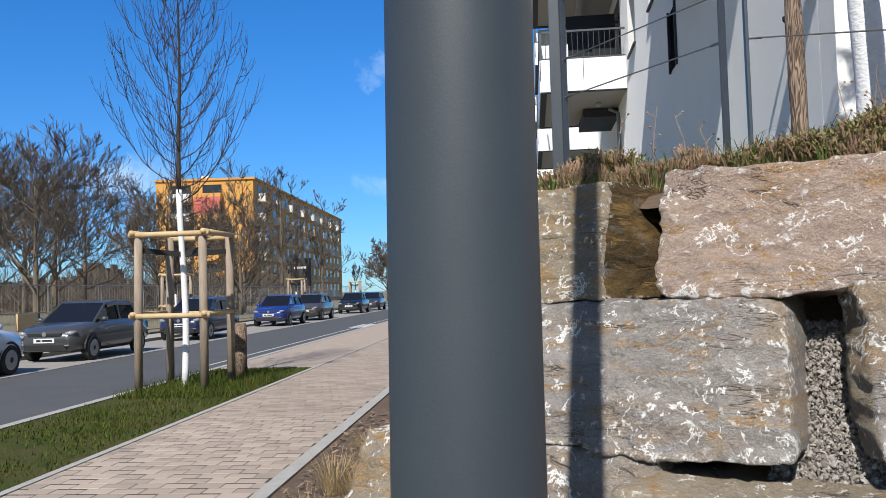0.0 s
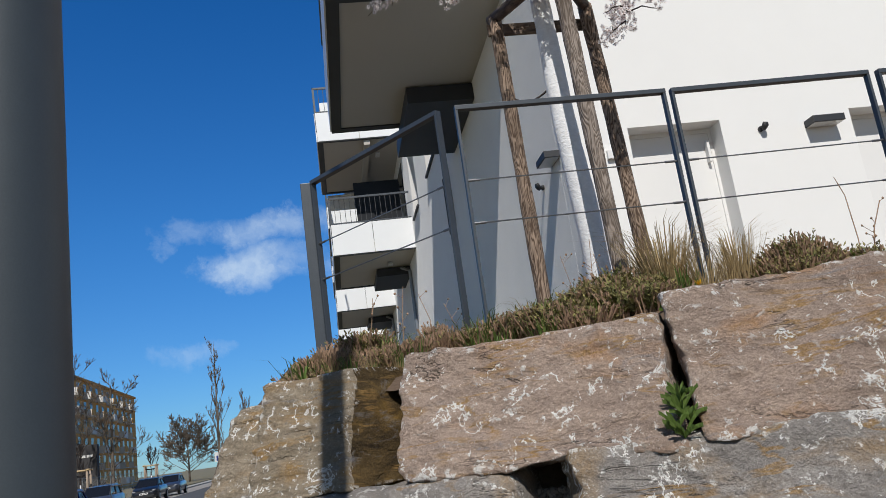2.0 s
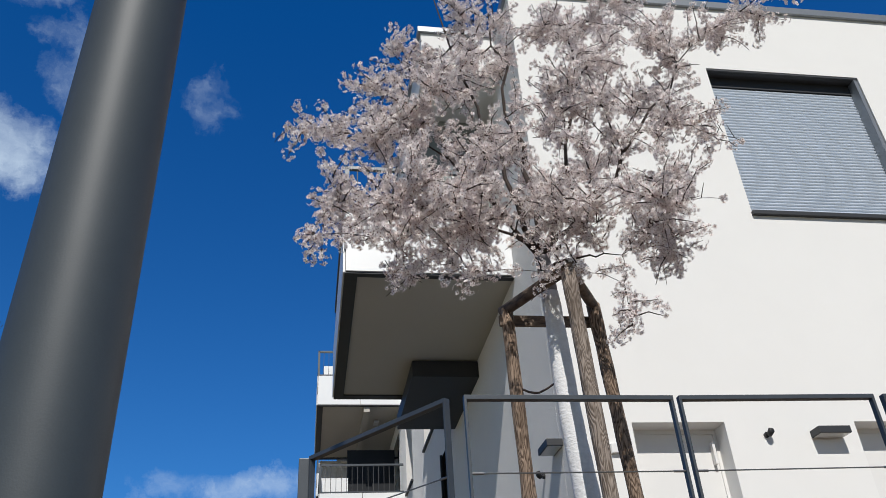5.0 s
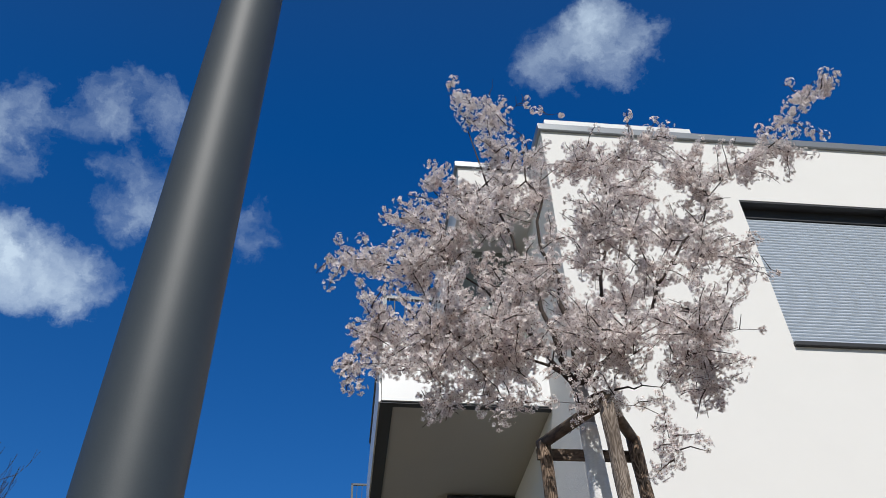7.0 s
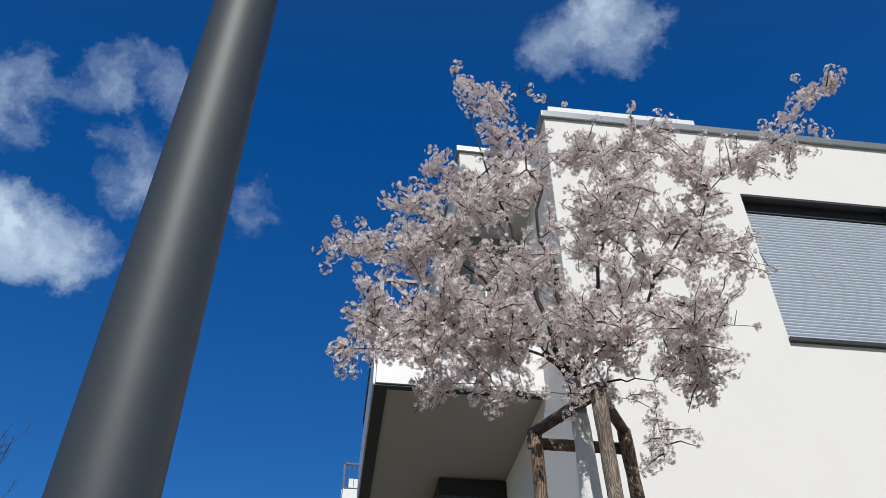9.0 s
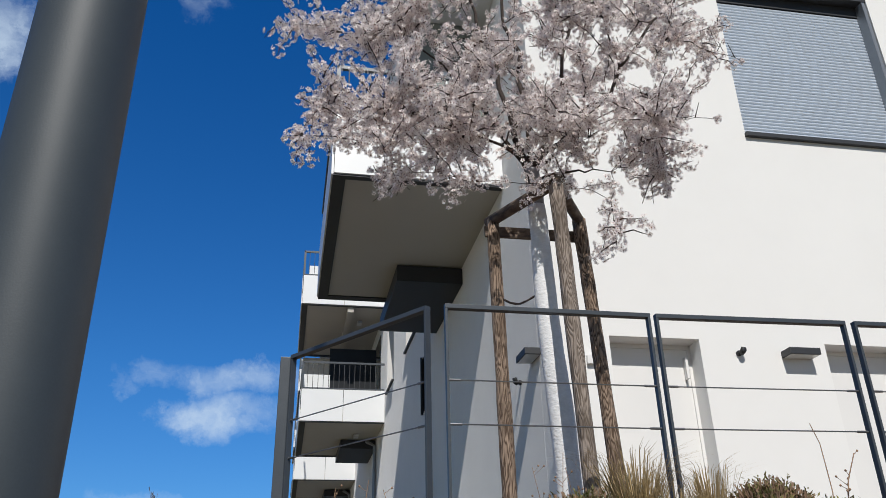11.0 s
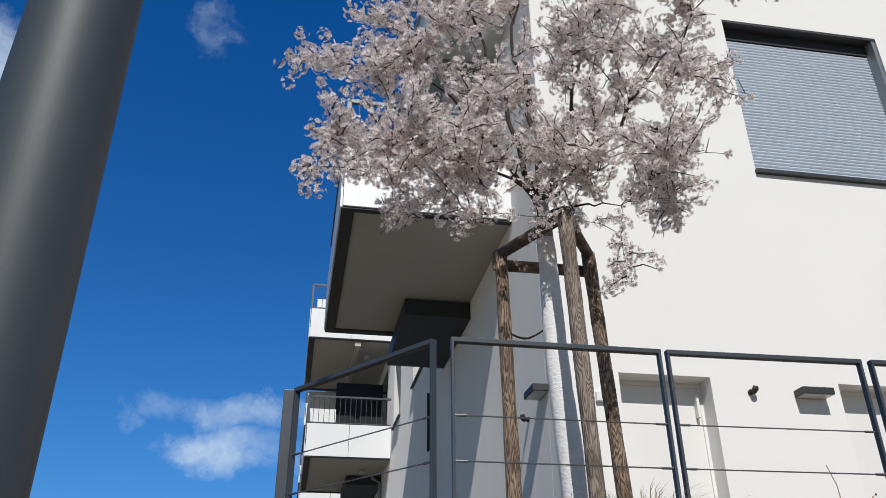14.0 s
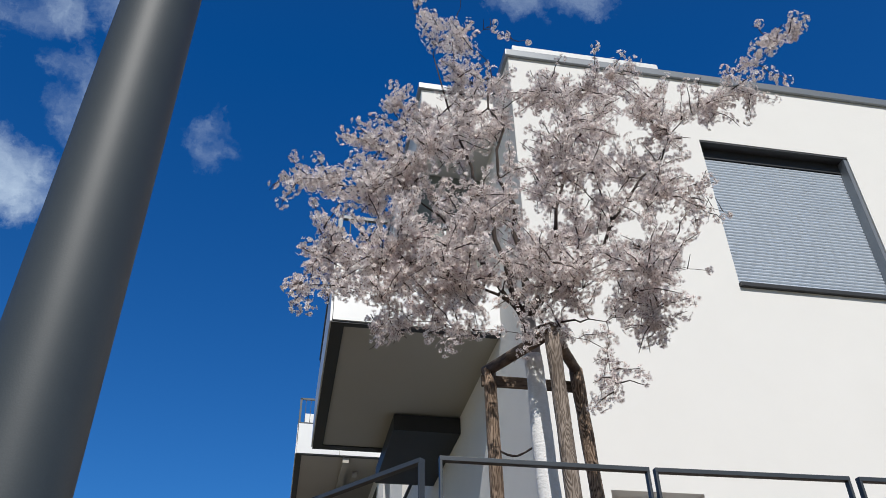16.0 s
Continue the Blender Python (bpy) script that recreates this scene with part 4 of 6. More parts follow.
cherry = thing("cherry_tree", "young flowering cherry with limewashed trunk and pale pink blossom", "tree", 1.788, 4.4, 2.05)
TREE0 = Vector((1.788, 4.4, 2.05))
rng = random.Random(11)
TOP = Vector((1.695, 4.4, 4.52))
trunk_path = [TREE0 + (TOP - TREE0) * t + Vector((0.010 * math.sin(t * 9), 0.01 * math.cos(t * 7), 0)) for t in [k / 26 for k in range(27)]]
low = [p - TREE0 for p in trunk_path[:24]]
high = [p - TREE0 for p in trunk_path[23:]]
part("limewashed_trunk", Build().tube(low, [0.088 - 0.0012 * k + 0.016 * math.exp(-k * 0.9) + rng.uniform(-0.002, 0.002) for k in range(len(low))], 24, knob=0.018, rng=rng), LIMEWASH, cherry, smooth=True)
part("trunk", Build().tube(high, [0.057 - 0.002 * k for k in range(len(high))], 16, knob=0.03, rng=rng), BARK_GREY, cherry, smooth=True)
# where the limbs end, set along the camera's sight lines at chosen depths
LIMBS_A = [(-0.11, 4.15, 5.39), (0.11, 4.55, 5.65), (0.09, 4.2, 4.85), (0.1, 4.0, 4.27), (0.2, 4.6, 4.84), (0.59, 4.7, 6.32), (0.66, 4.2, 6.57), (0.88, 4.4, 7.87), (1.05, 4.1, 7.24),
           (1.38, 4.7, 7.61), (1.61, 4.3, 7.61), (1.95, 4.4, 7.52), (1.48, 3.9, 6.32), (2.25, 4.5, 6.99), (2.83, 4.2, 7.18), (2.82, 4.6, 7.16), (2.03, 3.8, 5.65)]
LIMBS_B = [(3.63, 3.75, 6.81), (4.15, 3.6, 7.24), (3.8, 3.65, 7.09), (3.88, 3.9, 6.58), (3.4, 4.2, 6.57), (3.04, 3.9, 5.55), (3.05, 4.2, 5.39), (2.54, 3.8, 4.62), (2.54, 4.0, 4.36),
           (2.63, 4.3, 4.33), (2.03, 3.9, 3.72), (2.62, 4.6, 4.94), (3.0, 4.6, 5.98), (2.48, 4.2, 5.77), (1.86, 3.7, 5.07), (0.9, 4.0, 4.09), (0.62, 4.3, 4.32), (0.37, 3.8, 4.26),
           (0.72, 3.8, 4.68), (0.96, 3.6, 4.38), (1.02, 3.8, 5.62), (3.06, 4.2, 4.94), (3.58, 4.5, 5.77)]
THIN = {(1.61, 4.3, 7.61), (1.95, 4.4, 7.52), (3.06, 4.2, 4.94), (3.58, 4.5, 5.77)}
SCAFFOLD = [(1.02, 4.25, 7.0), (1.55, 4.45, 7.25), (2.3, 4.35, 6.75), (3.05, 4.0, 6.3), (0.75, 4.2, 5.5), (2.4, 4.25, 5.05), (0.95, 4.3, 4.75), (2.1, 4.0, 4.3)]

limbs, twigs = Build(), Build()
forks = []
for k, tip in enumerate(SCAFFOLD):
    p0 = TOP + Vector((0, 0, rng.uniform(-0.08, 0.10)))
    path = bend(p0, tip, 10, 0.06 if tip[2] < 6 else -0.05, rng, 0.022)
    L = (Vector(tip) - p0).length
    r0 = 0.010 + 0.0050 * L
    limbs.tube([p - TREE0 for p in path], [r0 * (1 - 0.8 * j / 10) for j in range(11)], 8)
    forks += [(p, r0 * (1 - 0.8 * j / 10)) for j, p in enumerate(path) if j > 1]
spots = []          # (place, size) where flower clusters sit
INNER = []
# the crown's outline, fitted to the camera's view: height, middle, half width
OUTLINE = [(4.15, 1.42, 1.10), (4.8, 1.45, 1.35), (5.5, 1.55, 1.42), (6.1, 1.80, 1.42), (6.6, 2.05, 1.40), (6.9, 1.9, 1.05), (7.1, 1.5, 0.6)]
while len(INNER) < 156:      # limbs that fill the crown's inside
    z = 4.38 + 2.67 * rng.random() ** 1.1
    k = max(i for i in range(len(OUTLINE) - 1) if OUTLINE[i][0] <= z)
    (za, ma, wa), (zb, mb, wb) = OUTLINE[k], OUTLINE[k + 1]
    f = (z - za) / (zb - za)
    u, v = rng.uniform(-1, 1), rng.uniform(-1, 1)
    if u * u + 0.6 * v * v < 1:
        INNER.append((ma + (mb - ma) * f + u * (wa + (wb - wa) * f), 4.33 + 0.6 * v - 0.12 * max(0, u), max(4.55, z - 0.5 * max(0.0, -v))))


def strung(path, first, gap, size, keep=0.85):
    """Flower clusters strung along a twig."""
    left = rng.uniform(0, gap)
    for k in range(first, len(path) - 1):
        d = (path[k + 1] - path[k]).length
        while left < d:
            if rng.random() < keep:
                o = Vector((rng.gauss(0, 1), rng.gauss(0, 1), rng.gauss(0, 1))).normalized() * rng.uniform(0.008, 0.035)
                spots.append((path[k].lerp(path[k + 1], left / d) + o, size * rng.uniform(0.72, 1.15)))
            left += gap * rng.uniform(0.7, 1.3)
        left -= d


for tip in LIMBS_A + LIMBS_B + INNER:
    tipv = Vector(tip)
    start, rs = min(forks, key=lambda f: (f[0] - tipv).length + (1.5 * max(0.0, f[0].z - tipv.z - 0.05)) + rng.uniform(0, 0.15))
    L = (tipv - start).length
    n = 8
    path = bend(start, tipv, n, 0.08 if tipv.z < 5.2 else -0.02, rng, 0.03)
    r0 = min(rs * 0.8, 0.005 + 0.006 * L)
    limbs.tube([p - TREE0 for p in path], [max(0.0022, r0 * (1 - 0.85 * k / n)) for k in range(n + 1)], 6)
    forks += [(p, r0 * (1 - 0.85 * k / n)) for k, p in enumerate(path) if 2 < k < 7]
    if tip in THIN:
        spots.append((path[-1], 0.028))
        strung(path[:5], 1, 0.08, 0.042)
        for k in (5, 6, 7):
            e = path[k] + Vector((rng.uniform(-0.1, 0.1), rng.uniform(-0.1, 0.1), rng.uniform(0.02, 0.12)))
            twigs.tube([path[k] - TREE0, e - TREE0], [0.004, 0.002], 4)
        continue
    strung(path, 1, 0.062, 0.058)
    for s in range(int(4 + L * 6.5)):
        t = rng.uniform(0.12, 0.98)
        k = min(n - 1, int(t * n))
        a = path[k].lerp(path[k + 1], t * n - k)
        way = (path[k + 1] - path[k]).normalized()
        off = Vector((rng.gauss(0, 1), rng.gauss(0, 0.9), rng.gauss(0.15, 0.7)))
        off = (off - way * off.dot(way)).normalized()
        e = a + (way * rng.uniform(0.3, 1.0) + off).normalized() * rng.uniform(0.10, 0.40) * (0.6 + 0.5 * (1 - t))
        p3 = bend(a, e, 4, 0.06, rng, 0.05)
        twigs.tube([p - TREE0 for p in p3], [0.0058, 0.0046, 0.0038, 0.003, 0.002], 4)
        strung(p3, 0, 0.066, 0.053, 0.9)
part("branchwork", limbs, BARK, cherry, smooth=True)
part("twigwork", twigs, BARK, cherry, kind="stuff")
# flowers: five petals each round a dark centre, on red-brown stalks, in tight balls
V, Fc, MI = [], [], []
five = [2 * math.pi * k / 5 for k in range(5)]
for place, size in spots:
    for _ in range(rng.choice((11, 13, 15))):
        o = Vector((rng.gauss(0, 1), rng.gauss(0, 1), rng.gauss(0, 1))).normalized()
        p = Vector(place) + o * size * rng.uniform(0.7, 1.0) - TREE0
        nrm = (o + Vector([rng.uniform(-0.3, 0.3) for _ in range(3)])).normalized()
        a = nrm.orthogonal().normalized()
        c = nrm.cross(a)
        r = rng.uniform(0.0145, 0.0185)
        cup = rng.uniform(0.05, 0.45)
        spin = rng.uniform(0, 2)
        base = len(V)
        V.append(tuple(p))
        for w in five:
            for dw, rr in ((-0.46, 0.80), (0.0, 1.05), (0.46, 0.80)):
                d = a * math.cos(w + dw + spin) + c * math.sin(w + dw + spin)
                V.append(tuple(p + d * r * rr + nrm * r * rr * cup))
        for k in range(5):
            s = base + 1 + 3 * k
            Fc.append((base, s, s + 1, s + 2))
            MI.append(0)
        s = len(V)
        for w in (0, 2.1, 4.2):
            V.append(tuple(p + (a * math.cos(w) + c * math.sin(w)) * r * 0.33 + nrm * r * 0.16))
        for w in (0, 2.1, 4.2):
            V.append(tuple(p + (a * math.cos(w) + c * math.sin(w)) * r * 0.24 - nrm * r * 0.10))
        inner_ = Vector(place) - TREE0 + o * size * 0.1
        V += [tuple(p + a * 0.0016), tuple(p - a * 0.0016), tuple(inner_)]
        Fc += [(s, s + 1, s + 2), (s + 3, s + 4, s + 5), (s + 6, s + 7, s + 8)]
        MI += [1, 1, 1]
bl = Build()
bl.v, bl.f, bl.mi = V, Fc, MI
tagged(part("blossom", bl, (BLOSSOM, BLOSSOM_EYE), cherry), "dense pale pink cherry blossom")

support = thing("tree_support", "three weathered round stakes tied with cross rails round a trunk", "tree support", 1.75, 4.35, 2.05)
S0 = Vector((1.75, 4.35, 2.05))
STK = [((1.472, 4.6, 1.95), (1.452, 4.6, 4.21)), ((1.774, 4.005, 1.945), (1.720, 4.005, 4.195)), ((2.165, 4.55, 1.95), (2.062, 4.55, 4.23))]
tops = []
for lo, hi in STK:
    n = 14
    pts = [Vector(lo).lerp(Vector(hi), k / n) - S0 for k in range(n + 1)]
    part("stake", Build().tube(pts, [0.046 + rng.uniform(-0.003, 0.003) for _ in pts], 16, knob=0.02, rng=rng), STAKE_GREY if lo[1] < 4.2 else STAKE, support, smooth=True)
    tops.append(Vector(hi) - S0)
p, q = tops[0], tops[2]
part("back_board", Build().box(p.x - 0.06, q.x + 0.06, p.y - 0.012, p.y + 0.012, p.z - 0.13, p.z - 0.05), RAIL_WOOD, support, bevel=0.004)
for a, c, dz, r in ((0, 1, 0.0, 0.040), (1, 2, -0.0, 0.038)):
    p, q = tops[a] + Vector((0, 0, dz)), tops[c] + Vector((0, 0, dz))
    d = (q - p).normalized() * 0.045
    part("cross_rail", Build().tube([p - d, p.lerp(q, 0.5), q + d], r, 14), RAIL_WOOD, support, smooth=True)
tie = bend((1.48, 4.58, 3.62), (1.68, 4.42, 3.60), 8, -0.22, rng, 0.02)
part("tie_rope", Build().tube([p - S0 for p in tie], 0.007, 6, knob=0.3, rng=rng), BARK, support)

# ---- plants on the terrace ----
def blades(n, x, y, z, spread, height, width, lean, rng, droop=0.5):
    b = Build()
    for _ in range(n):
        t = rng.uniform(0, 2 * math.pi)
        d = Vector((math.cos(t), math.sin(t), 0))
        p = Vector((x, y, z)) + d * spread * math.sqrt(rng.random())
        h = height * rng.uniform(0.45, 1.1)
        le = lean * rng.uniform(0.2, 1.3) * h
        side_ = Vector((-d.y, d.x, 0)) * width / 2
        pts = [p, p + d * le * 0.25 + Vector((0, 0, h * 0.5)), p + d * le * 0.62 + Vector((0, 0, h * 0.86)), p + d * le * (1 + droop * 0.3) + Vector((0, 0, h * (1.0 - droop * 0.18)))]
        i = len(b.v)
        for q, w in zip(pts, (1, 0.9, 0.6, 0.1)):
            b.v += [tuple(q - side_ * w), tuple(q + side_ * w)]
        for k in range(3):
            b.f.append((i + 2 * k, i + 2 * k + 1, i + 2 * k + 3, i + 2 * k + 2))
            b.mi.append(0)
    return b


def shrub(name, label, x, y, rx, ry, h, n, seed, mix=0.5, category="shrub"):
    """A low cushion of many short leafy or withered shoots."""
    rng = random.Random(seed)
    t = thing(name, label, category, x, y, terrace_z(x, y) - 0.02)
    leaf, stem = Build(), Build()
    for _ in range(int(n * 1.25)):
        a, r = rng.uniform(0, 2 * math.pi), math.sqrt(rng.random())
        p = Vector((rx * r * math.cos(a), ry * r * math.sin(a), 0))
        top = 0.52 * h * (1 - 0.75 * r * r) * rng.uniform(0.5, 1.2)
        d = Vector((p.x / rx * 0.45 + rng.uniform(-0.4, 0.4), p.y / ry * 0.45 + rng.uniform(-0.4, 0.4), 1)).normalized()
        q = p + Vector((0, 0, max(0.0, top - 0.07)))
        e = q + d * rng.uniform(0.04, 0.115)
        if rng.random() < mix:
            stem.tube([q - d * 0.06, e], [0.004, 0.0025], 4, caps=False)
            for k in range(4):
                w = q.lerp(e, 0.2 + k * 0.22)
                s = Vector([rng.uniform(-1, 1) for _ in range(3)]).normalized() * 0.012
                stem.tri(w, w + s, w + d * 0.02 + s * 0.4)
        else:
            for k in range(11):
                w = q.lerp(e, k / 10)
                s = Vector((rng.uniform(-1, 1), rng.uniform(-1, 1), rng.uniform(0, 1))).normalized()
                c = s.cross(d).normalized() * 0.0042
                leaf.quad(w - c * 0.5, w + s * 0.012 - c, w + s * 0.024, w + s * 0.012 + c)
    if leaf.f:
        part("foliage", leaf, SHRUB, t)
    if stem.f:
        part("brushwood", stem, SHRUB_BROWN, t)
    return t


def grass_clump(x, y, z, n, spread, h, label, seed, mat=DRY_GRASS, lean=0.45, group="dry grass clumps", width=0.004):
    t = thing("ornamental_grass", label, "grass clump", x, y, z, group=group)
    part("foliage", blades(n, 0, 0, 0, spread, h, width, lean, random.Random(seed)), mat, t)
    return t


DG = "straw-coloured ornamental grass clump on the terrace"
grass_clump(1.62, 3.12, 1.98, 520, 0.10, 0.36, DG, 1, lean=0.55)
grass_clump(1.70, 2.95, 1.93, 160, 0.07, 0.26, DG, 2, lean=0.6)
grass_clump(1.97, 3.15, 1.97, 300, 0.07, 0.33, DG, 3, lean=0.4)
grass_clump(1.86, 3.05, 1.95, 60, 0.05, 0.2, DG, 4)
GS = "low heath cushion with withered brown and green shoots"
for k, (x, y, rx, ry, h, n, mix) in enumerate(((1.40, 3.16, 0.22, 0.18, 0.26, 2400, 0.38), (1.12, 3.12, 0.17, 0.18, 0.15, 1200, 0.45), (0.95, 3.2, 0.10, 0.12, 0.11, 380, 0.5), (0.63, 3.3, 0.10, 0.09, 0.24, 620, 0.96), (0.45, 3.3, 0.10, 0.10, 0.10, 340, 0.8),
                                             (0.16, 3.5, 0.12, 0.12, 0.22, 640, 0.9), (0.32, 3.7, 0.12, 0.12, 0.13, 400, 0.6), (2.22, 3.1, 0.22, 0.17, 0.36, 2600, 0.62), (2.44, 3.0, 0.10, 0.10, 0.12, 400, 0.3), (1.55, 3.35, 0.18, 0.18, 0.19, 700, 0.3),
                                             (0.80, 3.2, 0.08, 0.08, 0.08, 220, 0.6), (2.8, 2.9, 0.22, 0.10, 0.06, 300, 0.3), (0.05, 3.35, 0.08, 0.08, 0.10, 240, 0.7), (1.44, 2.97, 0.19, 0.11, 0.15, 900, 0.35), (1.18, 2.95, 0.14, 0.09, 0.10, 500, 0.5))):
    shrub("heath_cushion", GS, x, y, rx, ry, h, n, 40 + k, mix)
rng = random.Random(19)
for k in range(34):     # green and straw tufts scattered between the cushions
    x = rng.uniform(0.0, 1.65)
    y = max(3.12 + rng.uniform(0, 0.25), 3.4 - 0.5 * x)
    dry = rng.random() < 0.4
    grass_clump(x, y, terrace_z(x, y) - 0.01, 34, 0.04, rng.uniform(0.08, 0.17), "tuft of straw-coloured blades on the terrace" if dry else "tuft of fresh green grass on the terrace", 120 + k, DRY_GRASS if dry else WEED, 0.7, "terrace tufts", 0.0045)
for k, (x, y, n, h) in enumerate(((0.05, 3.4, 34, 0.14), (0.5, 3.2, 50, 0.11), (0.85, 3.08, 60, 0.11), (1.2, 3.0, 60, 0.12), (1.6, 2.92, 50, 0.14), (1.02, 2.95, 40, 0.12), (0.3, 3.12, 40, 0.11))):
    grass_clump(x, y, terrace_z(x, y) - 0.01, n, 0.07, h, "tuft of fresh green grass on the terrace edge", 70 + k, WEED, 0.6, "green tufts", 0.005)
grass_clump(0.06, 3.2, 1.86, 4, 0.012, 0.10, "yellow-green blade leaves at the wall's corner", 90, WEED, 0.9, "green tufts", 0.011)


def rosette(x, y, z, n, size, seed, label, up=0.6):
    rng = random.Random(seed)
    t = thing("weed", label, "weed", x, y, z)
    for k in range(n):
        a = rng.uniform(0, 2 * math.pi)
        d = Vector((math.cos(a), math.sin(a), 0))
        s = Vector((-d.y, d.x, 0))
        L = size * rng.uniform(0.5, 1.1)
        u = up * rng.uniform(0.6, 1.5)
        b = Build()
        prev = None
        for j in range(6):
            f = j / 5
            w = 0.11 * L * math.sin(math.pi * min(0.97, 0.12 + f * 0.86)) * (1 + 0.25 * math.sin(j * 2.7))
            p = d * L * f + Vector((0, 0, u * L * f - 0.5 * L * f * f))
            cur = (p - s * w, p + Vector((0, 0, -0.012)), p + s * w)
            if prev:
                b.quad(prev[0], prev[1], cur[1], cur[0])
                b.quad(prev[1], prev[2], cur[2], cur[1])
            prev = cur
        part("leaf", b, WEED, t)
    return t


def wall_point(u, z, out=0.0):
    return WO + WU * u + WH * (SLOPE * (z - 1.45) - out) + Vector((0, 0, z - 1.45))


rng = random.Random(33)
for k in range(6):
    p = wall_point(1.30 + rng.uniform(-0.03, 0.03), 1.495 + 0.022 * k, rng.uniform(0.0, 0.025))
    rosette(*p, 12, rng.uniform(0.038, 0.058), 60 + k, "fresh green dandelion rosette growing in a wall joint", 1.25)
rosette(2.42, 2.95, 1.99, 14, 0.12, 7, "green leafy weed on the terrace", 1.2)
rosette(1.5, 2.86, 1.93, 12, 0.11, 8, "green leafy weed on the terrace", 1.1)
fl = thing("dandelion", "yellow dandelion flower beside dry grass", "flower", 1.62, 2.82, 1.965)
part("stalk", Build().tube([(0, 0, -0.02), (0, 0, 0.05)], 0.003, 5), WEED, fl)
b = Build()
for k in range(40):
    a = k * 2.4
    d = Vector((math.cos(a), math.sin(a), 0.55 + 0.4 * (k % 3)))
    s = Vector((-d.y, d.x, 0)) * 0.004
    b.tri(Vector((0, 0, 0.05)) - s, Vector((0, 0, 0.05)) + s, Vector((0, 0, 0.05)) + d * 0.018)
part("bloom", b, YELLOW, fl)


def stalk(x, y, z, pts, label, heads=0, seed=0, r=0.003):
    rng = random.Random(seed)
    t = thing("dead_stalk", label, "dead stalk", x, y, z, group="dead stalks")
    path = [Vector(q) for q in pts]
    part("stem", Build().tube(path, [r * (1 - 0.5 * k / len(path)) for k in range(len(path))], 5), SHRUB_BROWN, t)
    b = Build()
    for _ in range(heads):
        k = rng.randrange(1, len(path))
        q = path[k - 1].lerp(path[k], rng.random())
        e = q + Vector((rng.uniform(-0.05, 0.05), rng.uniform(-0.05, 0.05), rng.uniform(0.01, 0.05)))
        b.tube([q, e], [0.0016, 0.001], 4)
        b.tube([e - Vector((0, 0, 0.005)), e, e + Vector((0, 0, 0.006))], [0.002, 0.006, 0.002], 6)
    if heads:
        part("seed_tuft", b, SHRUB_BROWN, t, kind="stuff")


DS = "thin withered flower stalk standing on the terrace"
stalk(2.52, 3.1, 1.98, [(0, 0, 0), (0.01, 0, 0.2), (0.0, 0, 0.4), (-0.03, 0, 0.49)], DS, 1, 1)
stalk(2.56, 3.1, 1.98, [(0, 0, 0), (0.03, 0, 0.12), (0.06, 0, 0.24), (0.12, 0, 0.36)], DS, 14, 2, 0.004)
for k, (x, y, h) in enumerate(((0.5, 3.5, 0.3), (0.62, 3.45, 0.25), (0.36, 3.6, 0.28), (0.75, 3.6, 0.22), (1.45, 3.6, 0.45), (1.55, 3.7, 0.4), (1.62, 3.55, 0.35), (1.38, 3.7, 0.4), (1.75, 3.75, 0.5))):
    stalk(x, y, 1.97, [(0, 0, 0), (0.01, 0, h * 0.5), (0.03 * (-1) ** k, 0, h)], DS, 5, 10 + k, 0.0022)

# plants in the bed beside the pavement
for k, (x, y) in enumerate(((-1.35, 4.5), (-1.6, 4.2), (-1.2, 5.2), (-1.5, 5.6), (-1.0, 4.0), (-1.45, 6.6), (-1.7, 3.6), (-1.25, 7.6))):
    grass_clump(x, y, 0.08, 220, 0.12, 0.28, "straw-coloured grass clump in the planting bed", 100 + k, DRY_GRASS, 0.9, "bed grasses")
for k, (x, y) in enumerate(((-0.95, 5.0), (-1.05, 6.4), (-1.15, 6.9))):
    t = thing("crocus_tuft", "small tuft of violet crocuses in the bed", "flower", x, y, 0.16)
    part("bloom", blades(60, 0, 0, 0, 0.09, 0.10, 0.02, 0.5, random.Random(k)), VIOLET, t)
    part("foliage", blades(40, 0, 0, 0, 0.09, 0.10, 0.006, 0.7, random.Random(k + 9)), GRASS, t)
bed_litter = Build()
rng = random.Random(8)
for _ in range(2600):
    x, y = rng.uniform(-2.0, -0.3), rng.uniform(2.5, 9.5)
    p = Vector(st(x, y, 0.05 + 0.05 * (x + 2.07) + rng.uniform(0, 0.03)))
    a = rng.uniform(0, 6.3)
    d = Vector((math.cos(a), math.sin(a), rng.uniform(-0.3, 0.3))) * rng.uniform(0.012, 0.035)
    s = Vector((-d.y, d.x, rng.uniform(-0.01, 0.01))) * 0.35
    bed_litter.quad(p - d - s, p + d - s, p + d + s, p - d + s)
tagged(part("bark_chips", bed_litter, material("bark_chip", (0.30, 0.20, 0.125), (0.17, 0.11, 0.07), 12, 0.9, island=0.4, fine=False)), "scattered bark chips on the planting bed", "bark chips", kind="stuff")

